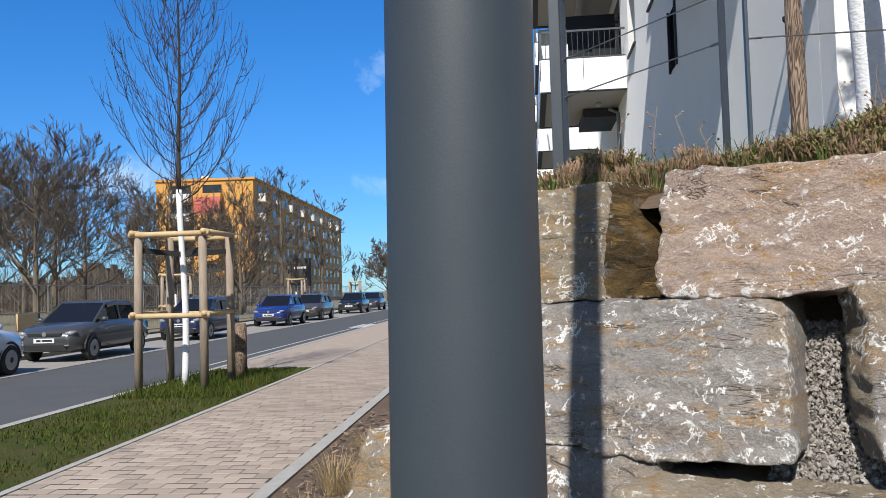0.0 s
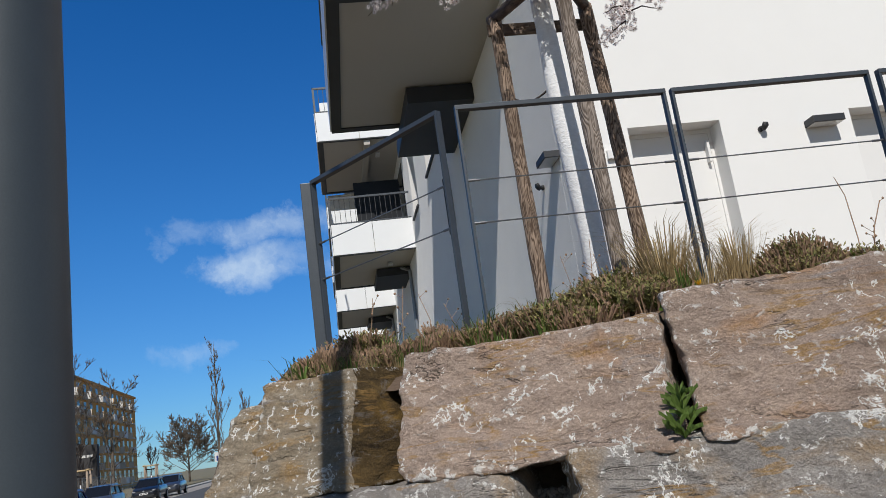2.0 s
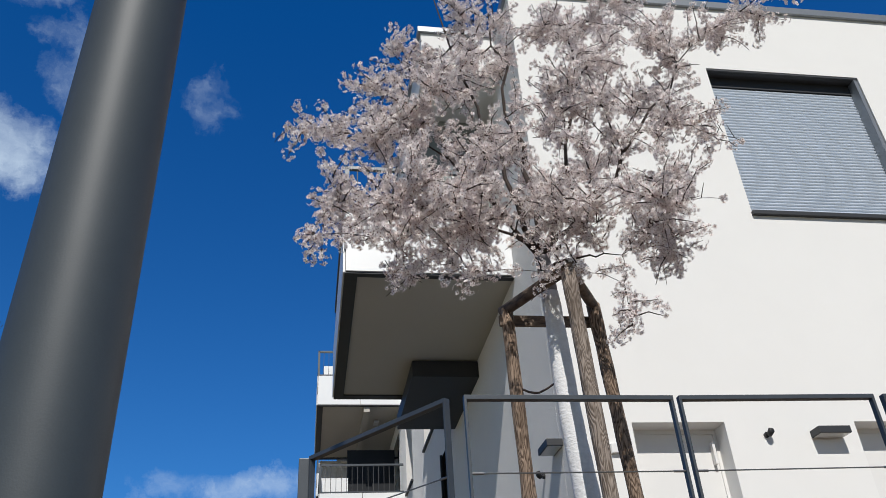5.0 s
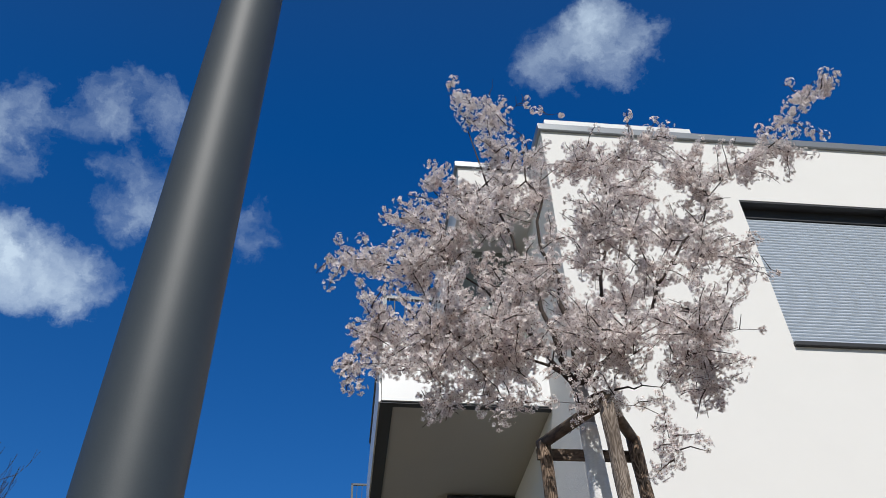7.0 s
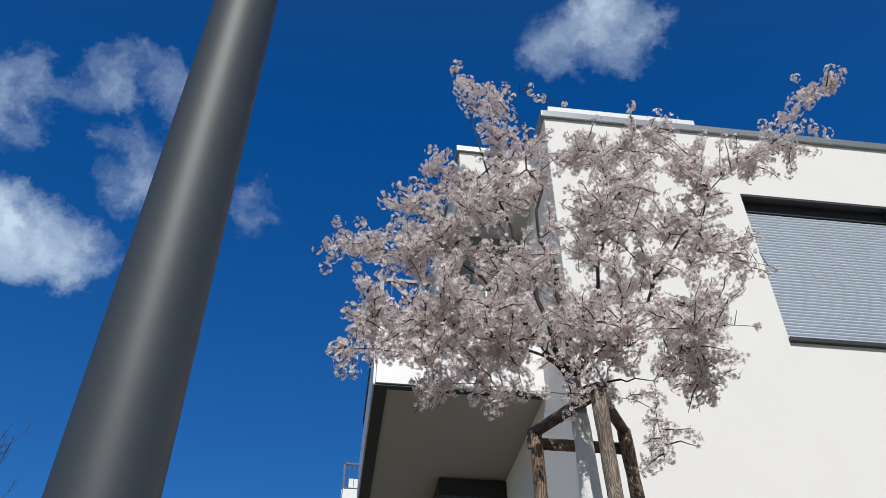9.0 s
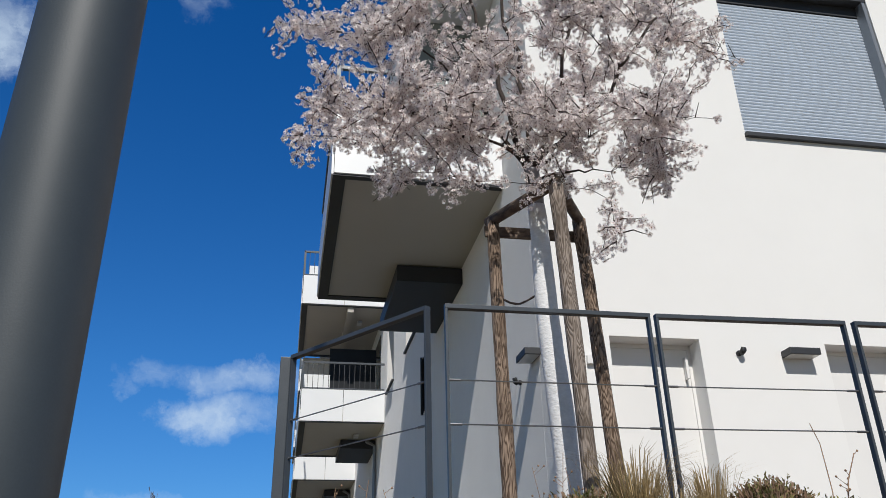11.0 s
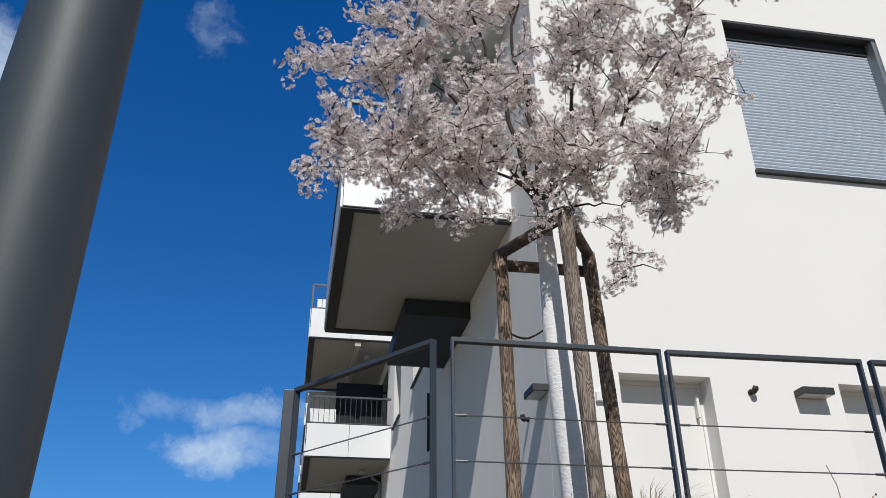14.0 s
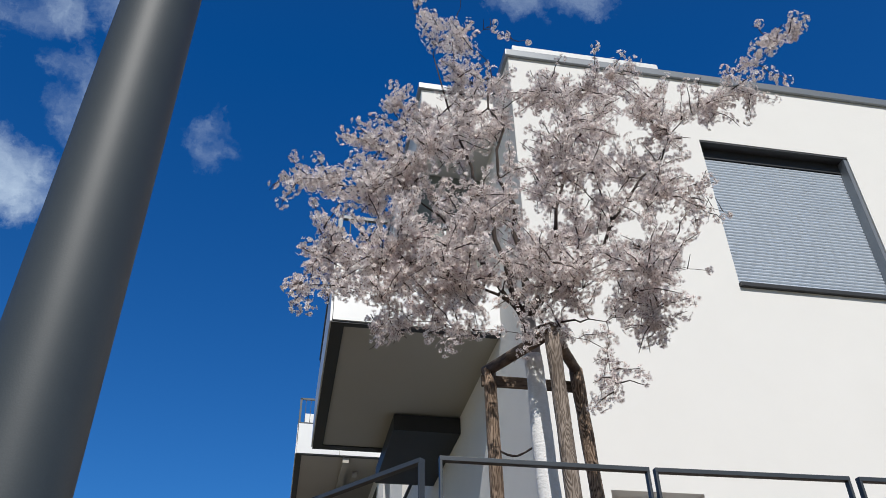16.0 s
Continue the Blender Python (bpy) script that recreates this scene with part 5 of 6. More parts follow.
# ---- the street's things ----
def bare_tree(name, label, x, y, z, height, spread, seed, mat, depth=5, r0=0.1, clear=0.25, upright=0.5, white=False, limbs0=7, sides=4, thin=0.003):
    """A leafless tree: tapered trunk, limbs that fork again and again."""
    rng = random.Random(seed)
    t = thing(name, label, "tree", x, y, z, group="street trees" if white else "bare trees")
    tb, cb = Build(), Build()
    split = height * clear
    n = 8
    lean = Vector((rng.uniform(-0.02, 0.02), rng.uniform(-0.02, 0.02), 0)) * height
    path = [lean * (k / n) + Vector((0, 0, height * 0.92 * k / n)) for k in range(n + 1)]
    tb.tube(path, [r0 * (1 - 0.93 * k / n) for k in range(n + 1)], 8)

    def grow(p, d, L, r, level):
        e = p + d * L
        mid = p.lerp(e, 0.5) + Vector([rng.uniform(-0.06, 0.06) * L for _ in range(3)])
        cb.tube([p, mid, e], [max(r, thin), max(r * 0.75, thin), max(r * 0.45, thin * 0.8)], sides, caps=False)
        if level <= 0:
            return
        for _ in range(rng.choice((2, 3, 3, 4))):
            q = mid.lerp(e, rng.uniform(-0.6, 1.0)) if rng.random() < 0.8 else e
            nd = (d + Vector([rng.uniform(-0.75, 0.75) for _ in range(3)]) + Vector((0, 0, upright * 0.5))).normalized()
            grow(q, nd, L * rng.uniform(0.5, 0.75), r * 0.5, level - 1)

    for k in range(limbs0):
        f = clear + (0.9 - clear) * (k + 0.5) / limbs0
        a = k * 2.4 + rng.uniform(-0.4, 0.4)
        d = Vector((math.cos(a), math.sin(a), upright * rng.uniform(0.8, 1.6))).normalized()
        grow(lean * f + Vector((0, 0, height * 0.92 * f)), d, spread * (1.0 - (1.75 if white else 0.62) * (f - clear)) * rng.uniform(0.8, 1.1), r0 * 0.42 * (1.1 - f), depth - (1 if white and f > 0.72 else 0))
    if white:       # limewash up to the first limbs, bark above
        cut = int(n * clear)
        wb_ = Build().tube(path[:cut + 1], [r0 * (1 - 0.93 * k / n) + 0.002 for k in range(cut + 1)], 10)
        part("limewash_coat", wb_, LIMEWASH, t, "limewashed lower trunk", smooth=True)
    part("trunk", tb, mat, t, smooth=True)
    part("crown", cb, mat, t, "crown of bare twigs")
    return t


def tree_frame(x, y, rz, label, h=2.35, w=0.82):
    """Four stakes with lath rails at two heights and black straps."""
    t = thing("tree_support", label, "tree support", x, y, 0, rz, group="tree frames along the street")
    for sx in (-1, 1):
        for sy in (-1, 1):
            part("stake", Build().tube([(sx * w / 2, sy * w / 2, -0.05), (sx * w / 2, sy * w / 2, h * 0.5), (sx * w / 2 * 0.98, sy * w / 2, h)], [0.068, 0.066, 0.063], 14), STAKE_NEW, t, smooth=True)
    for z in (h - 0.02, h * 0.48):
        for s in (-1, 1):
            part("rail", Build().tube([(-w / 2 - 0.12, s * (w / 2 + 0.045), z), (w / 2 + 0.12, s * (w / 2 + 0.045), z)], 0.044, 12), LATH, t, smooth=True)
            part("rail", Build().tube([(s * (w / 2 + 0.045), -w / 2 - 0.12, z + 0.03), (s * (w / 2 + 0.045), w / 2 + 0.12, z + 0.03)], 0.042, 12), LATH, t, smooth=True)
    for sx, sy in ((-1, -1), (1, -1), (-1, 1), (1, 1)):
        e = Vector((sx, sy, 0)).normalized()
        side_ = Vector((-e.y, e.x, 0)) * 0.004
        p, q = Vector((sx * w / 2, sy * w / 2, h - 0.30)), Vector((0, 0, h - 0.36))
        ring = [p - side_, p + side_, q + side_, q - side_]
        band = Build()
        band.v = [tuple(v) for v in ring] + [tuple(v + Vector((0, 0, 0.085))) for v in ring]
        band.f = [(3, 2, 1, 0), (4, 5, 6, 7), (0, 1, 5, 4), (1, 2, 6, 5), (2, 3, 7, 6), (3, 0, 4, 7)]
        band.mi = [0] * 6
        part("strap", band, STRAP, t)
    return t


def upswept_tree(label, x, y, height, seed, clear=3.25, reach=1.35):
    """A young leafless tree: a straight leader, limbs that sweep out and then up, fine shoots."""
    rng = random.Random(seed)
    t = thing("street_tree", label, "tree", x, y, 0, group="street trees")
    tb, cb = Build(), Build()
    at = lambda z: Vector((-0.012 * z + 0.03 * math.sin(z * 1.3), 0.02 * math.sin(z * 1.7), z))
    tb.tube([at(clear * 0.98 + (height - clear) * k / 12) for k in range(13)], [0.042 * (1 - 0.9 * k / 12) for k in range(13)], 8)
    part("limewash_coat", Build().tube([at(clear * k / 10) for k in range(11)], [0.056 - 0.001 * k for k in range(11)], 12), LIMEWASH, t, "limewashed lower trunk", smooth=True)
    part("trunk", tb, TWIG, t, smooth=True)

    def sweep(p, a, out, up, n, r):
        d = Vector((math.cos(a), math.sin(a), 0))
        w = Vector((-d.y, d.x, 0)) * rng.uniform(-0.12, 0.12) * out
        pts = []
        for k in range(n + 1):
            f = k / n
            pts.append(p + d * out * (f ** 0.75) + w * f * f + Vector((0, 0, up * (0.45 * f + 0.55 * f * f))))
        cb.tube(pts, [max(r * (1 - 0.8 * k / n), 0.0026) for k in range(n + 1)], 4, caps=False)
        return pts

    for k in range(36):
        f = (k + 0.5) / 36
        z = clear - 0.25 + (height - clear - 0.5) * f ** 1.15
        a = k * 2.4 + rng.uniform(-0.3, 0.3)
        out = reach * (1.0 - 0.72 * f) * rng.uniform(0.7, 1.15)
        up = (2.0 - 0.9 * f) * rng.uniform(0.75, 1.1)
        main = sweep(at(z), a, out, up, 7, 0.0125 * (1 - 0.55 * f))
        for s in range(int(7 + 5 * (1 - f))):
            j = rng.uniform(1.0, 6.8)
            i = int(j)
            q = main[i].lerp(main[i + 1], j - i)
            b2 = a + rng.choice((-1, 1)) * rng.uniform(0.4, 1.3)
            fine = sweep(q, b2, rng.uniform(0.12, 0.42), rng.uniform(0.3, 0.75), 3, 0.006)
            for _ in range(2):
                i2 = rng.randrange(1, 3)
                sweep(fine[i2], b2 + rng.choice((-1, 1)) * rng.uniform(0.5, 1.2), rng.uniform(0.06, 0.18), rng.uniform(0.12, 0.34), 2, 0.004)
    part("crown", cb, TWIG, t, "crown of bare upswept twigs")
    return t


stump = thing("timber_post", "short thick brown timber post on the grass verge", "post", -5.36, 13.75)
part("post", Build().tube([(0, 0, -0.05), (0.01, 0, 0.5), (0.01, 0, 0.96), (0.01, 0, 0.99)], [0.115, 0.108, 0.104, 0.085], 16), STAKE, stump, smooth=True)
tx, ty, _ = st(-5.62, 12.6)
upswept_tree("young leafless street tree with white limewashed trunk", tx, ty, 7.6, 21)
tree_frame(tx + 0.03, ty, 0, "pale wooden tree frame with black straps round a young tree", h=2.5, w=1.08)
for x, y, s in ((-13.3, 30, 31), (-13.2, 47, 32), (-13.4, 66, 33), (-6.0, 72, 34), (-6.1, 100, 36)):
    px, py, _ = st(x, y)
    bare_tree("street_tree", "young leafless street tree far along the road", px, py, 0, 4.6, 0.9, s, TWIG, depth=3, r0=0.05, clear=0.4, upright=1.6, white=True, limbs0=12, sides=3, thin=0.012)
    tree_frame(px, py, 5, "pale wooden tree frame far along the road")


def car(name, label, x, y, rz, paint, L=3.95, W=1.68, H=1.46, boot=0.0):
    """A small hatchback seen from its front: body, glass, wheels, lights."""
    t = thing(name, label, "car", x, y, -0.02, rz, group="parked cars")
    # stations along the car: y from front bumper, belt height, roof height, half width
    f = [(0.0, 0.42, 0.62, 0.70), (0.06, 0.28, 0.72, 0.80), (0.35, 0.24, 0.84, 0.95), (0.95, 0.22, 0.94, 1.0), (1.6, 0.22, 0.96, 1.0), (2.6, 0.22, 0.97, 1.0), (L - 0.45, 0.24, 0.97, 0.99), (L - 0.08, 0.30, 0.93, 0.92), (L, 0.45, 0.80, 0.84)]
    b = Build()
    ring = 10
    for yy, zl, zh, k in f:
        hw = W / 2 * k
        zs = [(hw * 0.80, zl), (hw * 0.96, zl + 0.10), (hw, (zl + zh) / 2), (hw * 0.975, zh - 0.10), (hw * 0.86, zh)]
        b.v += [(-a, yy, z) for a, z in zs] + [(a, yy, z) for a, z in reversed(zs)]
    for s in range(len(f) - 1):
        for j in range(ring):
            j2 = (j + 1) % ring
            b.f.append((s * ring + j, (s + 1) * ring + j, (s + 1) * ring + j2, s * ring + j2))
            b.mi.append(0)
    b.f.append(tuple(range(ring)))
    b.f.append(tuple(reversed(range((len(f) - 1) * ring, len(f) * ring))))
    b.mi += [0, 0]
    body = part("body", b, paint, t, smooth=True)
    # glasshouse
    yb = L - 0.12 - boot
    top = [(1.0, 0.93, 0.80), (1.75, H - 0.06, 0.63), (2.2, H, 0.62), (yb - 0.75, H - 0.03, 0.61), (yb - 0.1, 0.95, 0.72)]
    g, r = Build(), Build()
    for (ya, za, ka), (yc, zc, kc) in zip(top, top[1:]):
        for s in (-1, 1):
            g.quad((s * 0.80 * W / 2 * 1.02, ya, 0.92), (s * 0.80 * W / 2 * 1.02, yc, 0.92), (s * kc * W / 2 * 1.12, yc, zc), (s * ka * W / 2 * 1.12, ya, za))
    g.quad((-0.80 * W / 2, 1.0, 0.93), (0.80 * W / 2, 1.0, 0.93), (0.68 * W / 2, 1.75, H - 0.06), (-0.68 * W / 2, 1.75, H - 0.06))
    g.quad((-0.66 * W / 2, yb - 0.75, H - 0.03), (0.66 * W / 2, yb - 0.75, H - 0.03), (0.78 * W / 2, yb - 0.1, 0.95), (-0.78 * W / 2, yb - 0.1, 0.95))
    part("glasshouse", g, CAR_GLASS, t, "dark car windows")
    for (ya, za, ka), (yc, zc, kc) in zip(top[1:-1], top[2:-1]):
        r.quad((-ka * W / 2 * 1.13, ya, za + 0.008), (ka * W / 2 * 1.13, ya, za + 0.008), (kc * W / 2 * 1.13, yc, zc + 0.008), (-kc * W / 2 * 1.13, yc, zc + 0.008))
        for s in (-1, 1):       # rounded rails down to the side windows
            r.quad((s * ka * W / 2 * 1.13, ya, za + 0.008), (s * kc * W / 2 * 1.13, yc, zc + 0.008), (s * (kc * W / 2 * 1.13 + 0.05), yc, zc - 0.06), (s * (ka * W / 2 * 1.13 + 0.05), ya, za - 0.06))
            r.quad((s * (ka * W / 2 * 1.13 + 0.05), ya, za - 0.06), (s * (kc * W / 2 * 1.13 + 0.05), yc, zc - 0.06), (s * (kc * W / 2 * 1.13 + 0.045), yc, zc - 0.12), (s * (ka * W / 2 * 1.13 + 0.045), ya, za - 0.12))
    part("roof", r, paint, t)
    for s in (-1, 1):
        for p, q in (((s * 0.83 * W / 2, 0.98, 0.92), (s * 0.71 * W / 2, 1.76, H - 0.05)), ((s * 0.83 * W / 2, 2.35, 0.92), (s * 0.70 * W / 2, 2.3, H - 0.02)), ((s * 0.83 * W / 2, yb - 0.35, 0.93), (s * 0.69 * W / 2, yb - 0.8, H - 0.03)), ((s * 0.71 * W / 2, 1.76, H - 0.05), (s * 0.69 * W / 2, yb - 0.8, H - 0.03))):
            part("pillar", Build().tube([p, q], 0.035, 6), paint, t)
    for s in (-1, 1):
        for yy in (0.75, L - 0.72):
            w = part("wheel", Build().tube([(s * (W / 2 - 0.19), yy, 0.305), (s * (W / 2 - 0.17), yy, 0.305), (s * (W / 2 - 0.01), yy, 0.305), (s * (W / 2 + 0.008), yy, 0.305)], [0.27, 0.305, 0.305, 0.28], 26), TYRE, t)
            part("rim", Build().tube([(s * (W / 2 + 0.009), yy, 0.305), (s * (W / 2 + 0.016), yy, 0.305)], [0.205, 0.19], 20), RIM, w)
            part("hub", Build().tube([(s * (W / 2 + 0.017), yy, 0.305), (s * (W / 2 + 0.021), yy, 0.305)], [0.06, 0.05], 12), BLACK, w)
        part("arch", Build().tube([(s * (W / 2 - 0.04), 0.75 + 0.36 * math.cos(a), 0.305 + 0.36 * math.sin(a)) for a in [math.pi * k / 10 for k in range(11)]], 0.035, 6), BLACK, t)
        part("headlight", Build().tube([(s * W / 2 * 0.60, 0.05, 0.69), (s * W / 2 * 0.74, 0.075, 0.70), (s * W / 2 * 0.86, 0.16, 0.73)], [0.04, 0.064, 0.03], 10), HEADLIGHT, t, smooth=True)
        part("fog_lamp", Build().tube([(s * W / 2 * 0.60, 0.0, 0.40), (s * W / 2 * 0.72, 0.03, 0.40)], 0.045, 8), BLACK, t)
        m = part("mirror", Build().tube([(s * W / 2 * 0.86, 1.25, 0.98), (s * W / 2 * 1.0, 1.22, 1.0), (s * W / 2 * 1.12, 1.22, 1.0)], [0.02, 0.07, 0.055], 10), paint, t, smooth=True)
    part("grille", Build().box(-0.42, 0.42, -0.012, 0.05, 0.64, 0.71), BLACK, t, bevel=0.004)
    part("air_intake", Build().box(-0.55, 0.55, -0.012, 0.06, 0.30, 0.44), BLACK, t, bevel=0.01)
    part("badge", Build().tube([(0, 0.0, 0.69), (0, -0.022, 0.69)], 0.055, 16), RIM, t)
    pl = part("number_plate", box(-0.26, 0.26, -0.028, -0.014, 0.48, 0.59), PLATE, t)
    part("plate_bar", Build().box(-0.19, -0.08, -0.032, -0.029, 0.51, 0.56).box(-0.05, 0.21, -0.032, -0.029, 0.51, 0.56), BLACK, pl)
    return t


GREY_P, BLUE_D, BLUE_P, TAUPE_P, BLACK_P, WHITE_P, SLATE_P = [car_paint(*c) for c in (("grey_car_paint", (0.075, 0.078, 0.08)), ("navy_car_paint", (0.018, 0.03, 0.09)), ("blue_car_paint", (0.02, 0.045, 0.24)),
    ("taupe_car_paint", (0.09, 0.082, 0.075)), ("black_car_paint", (0.012, 0.014, 0.022)), ("white_car_paint", (0.72, 0.74, 0.76)), ("slate_car_paint", (0.05, 0.06, 0.085)))]
R = 2.0
for nm, lab, x, y, rz, pnt in (("parked_car", "dark grey small hatchback parked facing the walker", -11.55, 18.35, R, GREY_P), ("parked_car", "navy blue saloon parked behind the grey hatchback", -11.6, 26.2, R, BLUE_D),
                               ("parked_car", "bright blue hatchback parked at the roadside", -11.6, 36.2, R, BLUE_P), ("parked_car", "taupe grey hatchback parked behind the blue one", -11.6, 42.6, R, TAUPE_P),
                               ("parked_car", "black hatchback parked far along the road", -11.6, 54.5, R, BLACK_P), ("parked_car", "slate blue car parked far along the road", -11.5, 61.5, R, SLATE_P)):
    px, py, _ = st(x, y)
    car(nm, lab, px, py, rz, pnt)
px, py, _ = st(-11.45, 16.4)
car("parked_car", "white hatchback parked with its nose out of sight", px, py, R + 180, WHITE_P)

# site fence of tubes and mesh behind the cars
site = thing("site_fence", "galvanised mesh site fence behind the parked cars", "fence", *st(-15.5, 14)[:2], 0, 2)
for k in range(22):
    y0 = k * 3.4 - 6
    part("post", Build().tube([(0, y0, 0), (0, y0, 2.0)], 0.024, 6), GALV, site)
    for z in (0.15, 1.1, 1.98):
        part("rail", Build().tube([(0, y0, z), (0, y0 + 3.35, z)], 0.018, 5), GALV, site)
    part("wire_mesh", (lambda b_: [b_.box(-0.003, 0.003, y0 + 0.2 * q, y0 + 0.2 * q + 0.006, 0.15, 1.98) for q in range(1, 17)] and b_)(Build()), GALV, site)
sign = thing("site_sign", "orange notice board hung on the site fence", "sign", *st(-15.3, 23.5)[:2], 0.55)
part("board", box(-0.03, 0.03, -0.45, 0.45, 0, 0.55), LATH, sign)
setting("park_lawn", strip(-90, -15.7, 10, 160, -0.11, 0.0), FAR_LAND, "brown winter lawn under the park trees", "lawn")

# bare park trees
for k, (x, y, h, sp, s) in enumerate(((-27, 40, 8.8, 3.0, 51), (-30.5, 47, 12.0, 3.6, 52), (-24.5, 50, 8.6, 2.9, 53), (-36, 52, 12.5, 4.0, 54), (-29, 58, 10, 3.4, 55), (-41, 55, 13, 4.2, 56), (-26, 66, 9.5, 3.2, 57), (-33.5, 42, 10.5, 3.4, 58), (-37.5, 62, 14, 4.2, 59), (-22.5, 58, 7.0, 2.6, 60))):
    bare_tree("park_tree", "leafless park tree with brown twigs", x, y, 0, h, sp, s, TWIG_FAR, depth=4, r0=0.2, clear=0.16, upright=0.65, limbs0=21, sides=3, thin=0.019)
for k, (x, y, h, sp, s) in enumerate(((-20.6, 62, 12.0, 2.5, 61), (-18.4, 66, 9.8, 2.0, 62), (-24.5, 64, 11.8, 3.0, 63))):
    bare_tree("roadside_tree", "leafless roadside tree before the orange block", x, y, 0, h, sp, s, TWIG_FAR, depth=4, r0=0.17, clear=0.25, upright=0.8, limbs0=11, sides=3, thin=0.016)
for k, (x, y, s) in enumerate(((-8.1, 52, 68), (-7.3, 60, 69))):
    bare_tree("slim_tree", "slim leafless tree rising behind the stone wall", x, y, 0, 10.2 - 3.6 * k, 1.15, s, TWIG_FAR, depth=3, r0=0.11, clear=0.2, upright=2.4, limbs0=18, sides=3, thin=0.012)
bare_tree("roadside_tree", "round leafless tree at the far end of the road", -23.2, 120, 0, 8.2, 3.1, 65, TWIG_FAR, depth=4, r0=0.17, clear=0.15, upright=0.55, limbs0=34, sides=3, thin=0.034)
# a thicket that closes the park behind the trees
th = Build()
rng = random.Random(77)
for _ in range(4200):
    x, y = rng.uniform(-110, -24), rng.uniform(70, 96)
    if x > -30 and y > 90:
        continue
    h = rng.uniform(2, 7.0) * (1 + 0.5 * noise.noise((x * 0.08, y * 0.08, 2)))
    a = Vector((x, y, rng.uniform(0, h * 0.5)))
    e = a + Vector((rng.uniform(-2.6, 2.6), rng.uniform(-1, 1), h * 0.55))
    th.tube([a, a.lerp(e, 0.5) + Vector((rng.uniform(-0.3, 0.3), 0, 0)), e], [0.045, 0.03, 0.015], 3, caps=False)
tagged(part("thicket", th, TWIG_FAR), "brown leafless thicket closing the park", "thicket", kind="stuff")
hedge = Build()
for k in range(280):
    x = -115 + 0.3 * k
    top_ = 4.2 + 2.4 * noise.noise((x * 0.13, 0, 5)) + 1.6 * noise.noise((x * 0.7, 0, 9)) + rng.uniform(-0.5, 0.5)
    hedge.box(x, x + 0.3, 97 + rng.uniform(0, 0.6), 98.5, 0, top_)
setting("backdrop", hedge, material("far_hedge", (0.13, 0.105, 0.075), (0.06, 0.05, 0.038), 0.9, 0.95, bump=1.0, bscale=3), "dark brown hedge behind the park thicket", "backdrop")

# the orange block of flats
ob_ = thing("orange_apartment_block", "six-storey orange apartment block far along the street", "apartment building", -50.9, 101, 0, 4.1)
FW, FL, FH = 13.3, 66.0, 16.9
part("gable_wall", box(0, FW, 0, 0.3, 0, FH), ORANGE_WALL, ob_)
part("long_wall", box(FW - 0.3, FW, 0.3, FL, 0, FH), ORANGE_SIDE, ob_)
part("rear_wall", box(0, 0.3, 0.3, FL, 0, FH), ORANGE_SIDE, ob_)
part("far_wall", box(0.3, FW - 0.3, FL - 0.3, FL, 0, FH), ORANGE_SIDE, ob_)
part("roof", box(-0.2, FW + 0.25, -0.2, FL + 0.2, FH, FH + 0.3), ORANGE_SIDE, ob_)
for fl_ in range(6):
    z = 0.9 + fl_ * 2.65
    for k in range(16):
        y = 2.0 + k * 3.9
        w = part("window", box(FW + 0.004, FW + 0.03, y, y + 1.5, z + 0.9, z + 2.2), GLASS, ob_)
        part("frame", box(FW + 0.004, FW + 0.024, y - 0.06, y + 1.56, z + 0.85, z + 2.25), FAR_WHITE, w)
        if k % 2 == 0:
            bal = part("balcony", box(FW + 0.05, FW + 1.25, y - 0.5, y + 2.3, z - 0.1, z + 0.05), FAR_WHITE, ob_)
            part("parapet", box(FW + 1.2, FW + 1.25, y - 0.5, y + 2.3, z + 0.05, z + 1.0), ORANGE_WALL if (fl_ + k // 2) % 3 else FAR_WHITE, bal)
            part("parapet", box(FW + 0.05, FW + 1.2, y - 0.5, y - 0.45, z + 0.05, z + 1.0), FAR_WHITE, bal)
    for x in (2.2, 6.4):
        w = part("window", box(x, x + 2.6, -0.03, -0.004, z + 0.8, z + 2.2), GLASS, ob_)
        part("balcony", box(x - 0.2, x + 2.8, -1.1, -0.05, z - 0.1, z + 0.95), FAR_WHITE if x < 4 else ORANGE_WALL, ob_)
banner = part("banner", box(5.6, 9.2, -1.2, -1.12, 12.3, 14.6), material("red_banner", (0.55, 0.07, 0.05), (0.5, 0.2, 0.16), 0.6, 0.7), ob_, "red and white banner on a gable balcony")
for k in range(3):
    part("chimney", box(4 + k * 0.2, 5.2 + k * 0.2, 6 + 16 * k, 7.2 + 16 * k, FH + 0.3, FH + 1.6), FAR_WHITE, ob_)
kiosk = thing("advert_pillar", "dark advertising wall with a pale line of writing", "billboard", -21.4, 70, 0)
part("wall", box(-0.8, 0.8, -0.3, 0.3, 0, 4.7), BRICKY, kiosk, bevel=0.05)
part("writing_bar", Build().box(-0.6, -0.1, -0.32, -0.304, 3.7, 3.9).box(0.0, 0.5, -0.32, -0.304, 3.7, 3.9), FAR_WHITE, kiosk)
plate = thing("road_sign", "small white and blue road sign far along the road", "road sign", -13.2, 84, 0)
part("pole", Build().tube([(0, 0, 0), (0, 0, 2.6)], 0.04, 8), GALV, plate)
part("plate", box(-0.45, 0.45, -0.05, -0.041, 2.0, 2.95), FAR_WHITE, plate)
part("symbol", box(-0.28, 0.28, -0.056, -0.052, 2.1, 2.6), BLUE_P, plate)

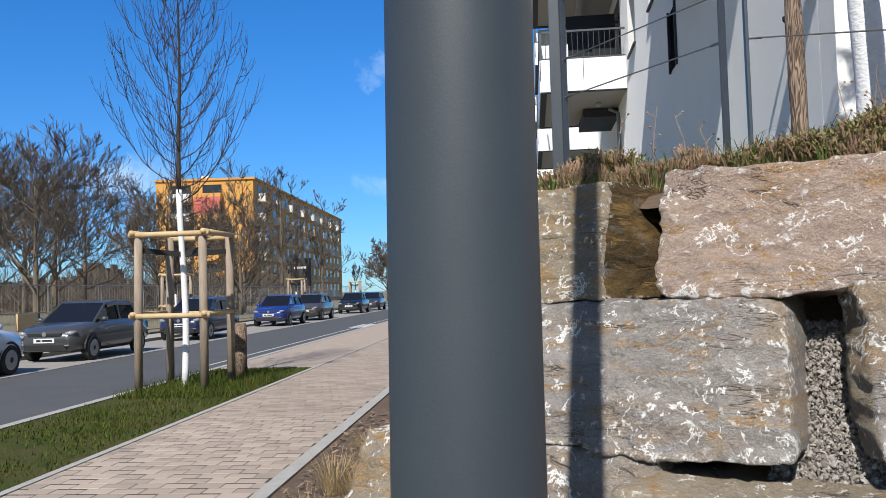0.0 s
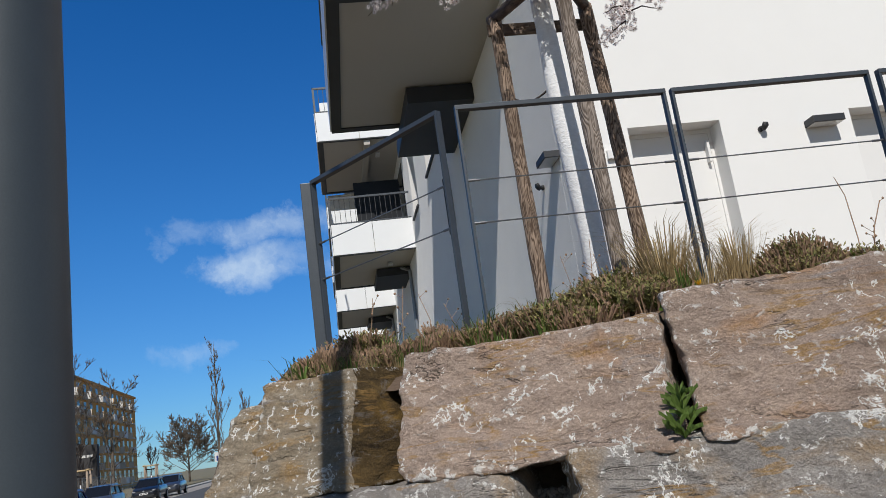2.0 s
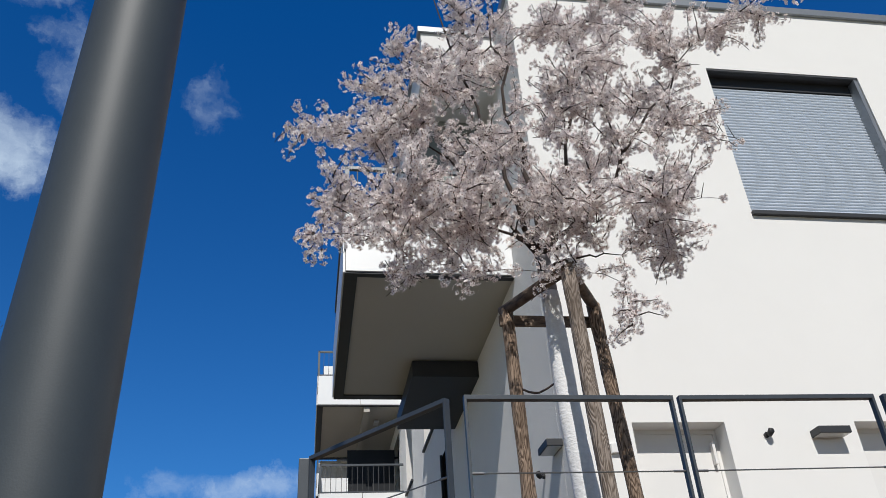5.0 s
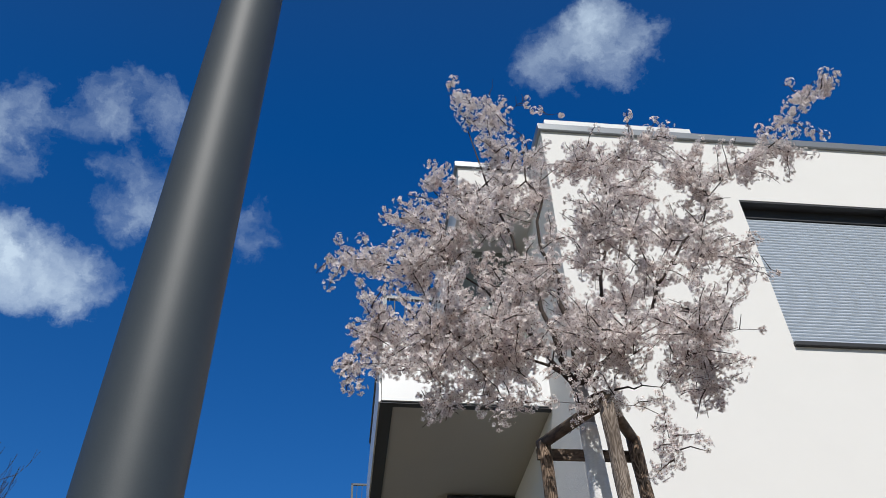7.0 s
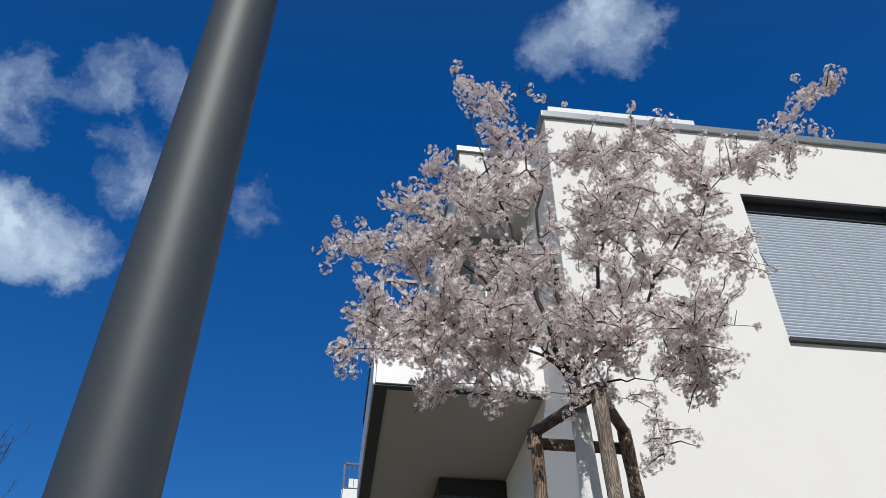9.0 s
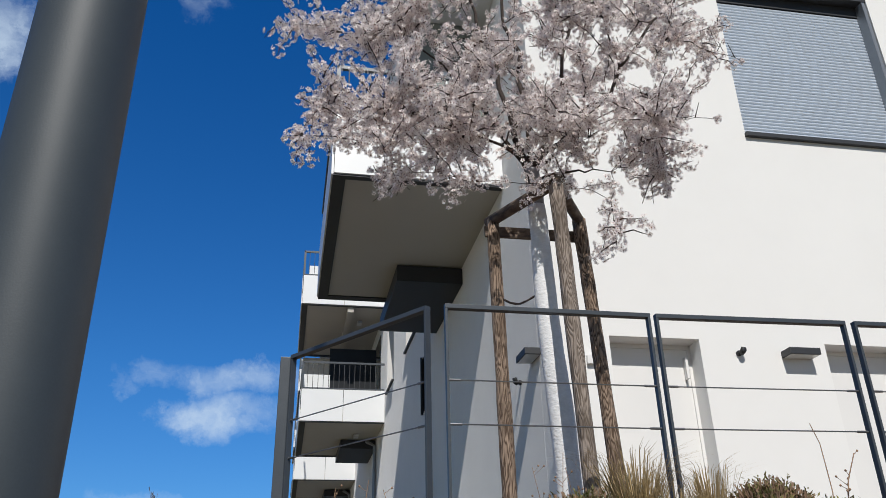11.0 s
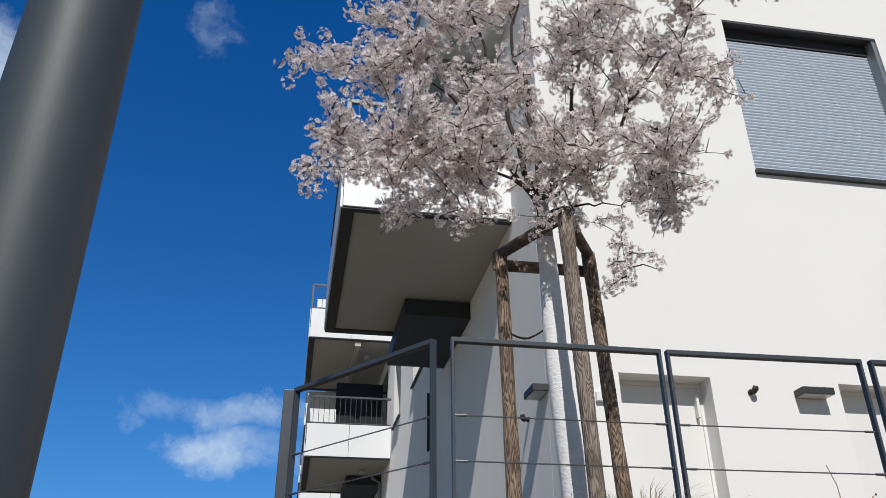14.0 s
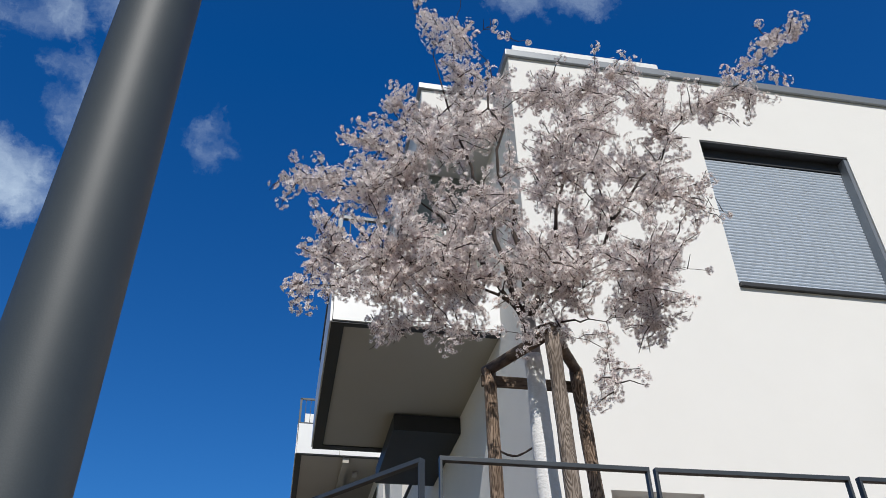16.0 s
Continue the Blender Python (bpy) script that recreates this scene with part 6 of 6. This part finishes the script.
# grass on the verge
gr = Build()
rng = random.Random(3)
for _ in range(22000):
    x, y = rng.uniform(-6.15, -4.3), 3.2 + 12.3 * rng.random()
    dense = noise.noise((x * 1.1, y * 1.1, 4)) + (0.9 if 11.2 < y < 14.8 and x < -4.5 else 0) - 0.15 * (y < 8)
    if rng.random() > 0.45 + dense * 0.7:
        continue
    h = rng.uniform(0.025, 0.07) * (2.6 if (11.2 < y < 14.5 and rng.random() < 0.7) else 1)
    p = Vector(st(x, y, 0.018))
    a = rng.uniform(0, 6.3)
    s = Vector((math.cos(a), math.sin(a), 0)) * 0.009
    e = p + Vector((rng.uniform(-0.6, 0.6) * h, rng.uniform(-0.6, 0.6) * h, h))
    gr.tri(p - s, p + s, e)
tagged(part("verge_grass", gr, GRASS), "short uneven grass blades on the verge", "grass", kind="stuff")

# ---- pavers, last ----
PL, PW = 0.24, 0.16
pm = Build()
pm.v = [(x, y, z) for z, e in ((0.0, 0.0), (0.024, 0.0), (0.028, 0.004)) for x, y in ((e, e), (PL - 0.005 - e, e), (PL - 0.005 - e, PW - 0.005 - e), (e, PW - 0.005 - e))]
pm.f = [(8, 9, 10, 11)] + [(4 * r + k, 4 * r + (k + 1) % 4, 4 * r + 4 + (k + 1) % 4, 4 * r + 4 + k) for r in (0, 1) for k in range(4)]
pm.mi = [0] * len(pm.f)
paver_mesh = pm.mesh("paver", PAVER)
pavement = bpy.data.objects["pavement"]
rest = Build()
count = 0
rng = random.Random(2)
row = 0
y = -2.96
while y < 46:
    shift_ = (row % 3) * PL / 3 + rng.uniform(-0.01, 0.01)
    x = -4.165 + shift_ - PL
    col_ = row
    wide_end = -2.21
    while x < wide_end - 0.02:
        xa, xb = max(x, -4.165), min(x + PL - 0.005, wide_end)
        col_ += 1
        gap = col_ % 2 == 0
        if xb - xa > 0.05:
            p = st(xa, y)
            dz = rng.uniform(-0.0015, 0.0015)
            full = xb - xa > PL - 0.01
            if count < 300 and full and 4.4 < y < 9.5:
                o = new("paver", paver_mesh)
                o.parent = pavement
                o.matrix_basis = Matrix.Translation((p[0], p[1], dz)) @ Matrix.Rotation(STREET, 4, "Z") @ Matrix.Diagonal((1, 0.84 if gap else 1, 1, 1))
                count += 1
            else:
                c = [st(xa, y), st(xb, y), st(xb, y + PW * (0.83 if gap else 0.97)), st(xa, y + PW * (0.83 if gap else 0.97))]
                i = len(rest.v)
                rest.v += [(q[0], q[1], 0.0) for q in c] + [(q[0], q[1], 0.028 + dz) for q in c]
                for q in ((4, 5, 6, 7), (0, 1, 5, 4), (1, 2, 6, 5), (2, 3, 7, 6), (3, 0, 4, 7)):
                    rest.f.append(tuple(i + w for w in q))
                    rest.mi.append(0)
        x += PL
    y += PW
    row += 1
part("paver_field", rest, PAVER, pavement, "beige pavers with open joints", kind="stuff")
setting("far_pavement", strip(-6.2, -2.2, 46, 150, 0.001, 0.028), PAVER, "beige paved footpath far along the road", "pavement")
setting("widened_pavement", strip(-6.2, -4.25, 15.6, 46, 0.001, 0.026), PAVER, "beige paving beyond the end of the verge", "pavement")
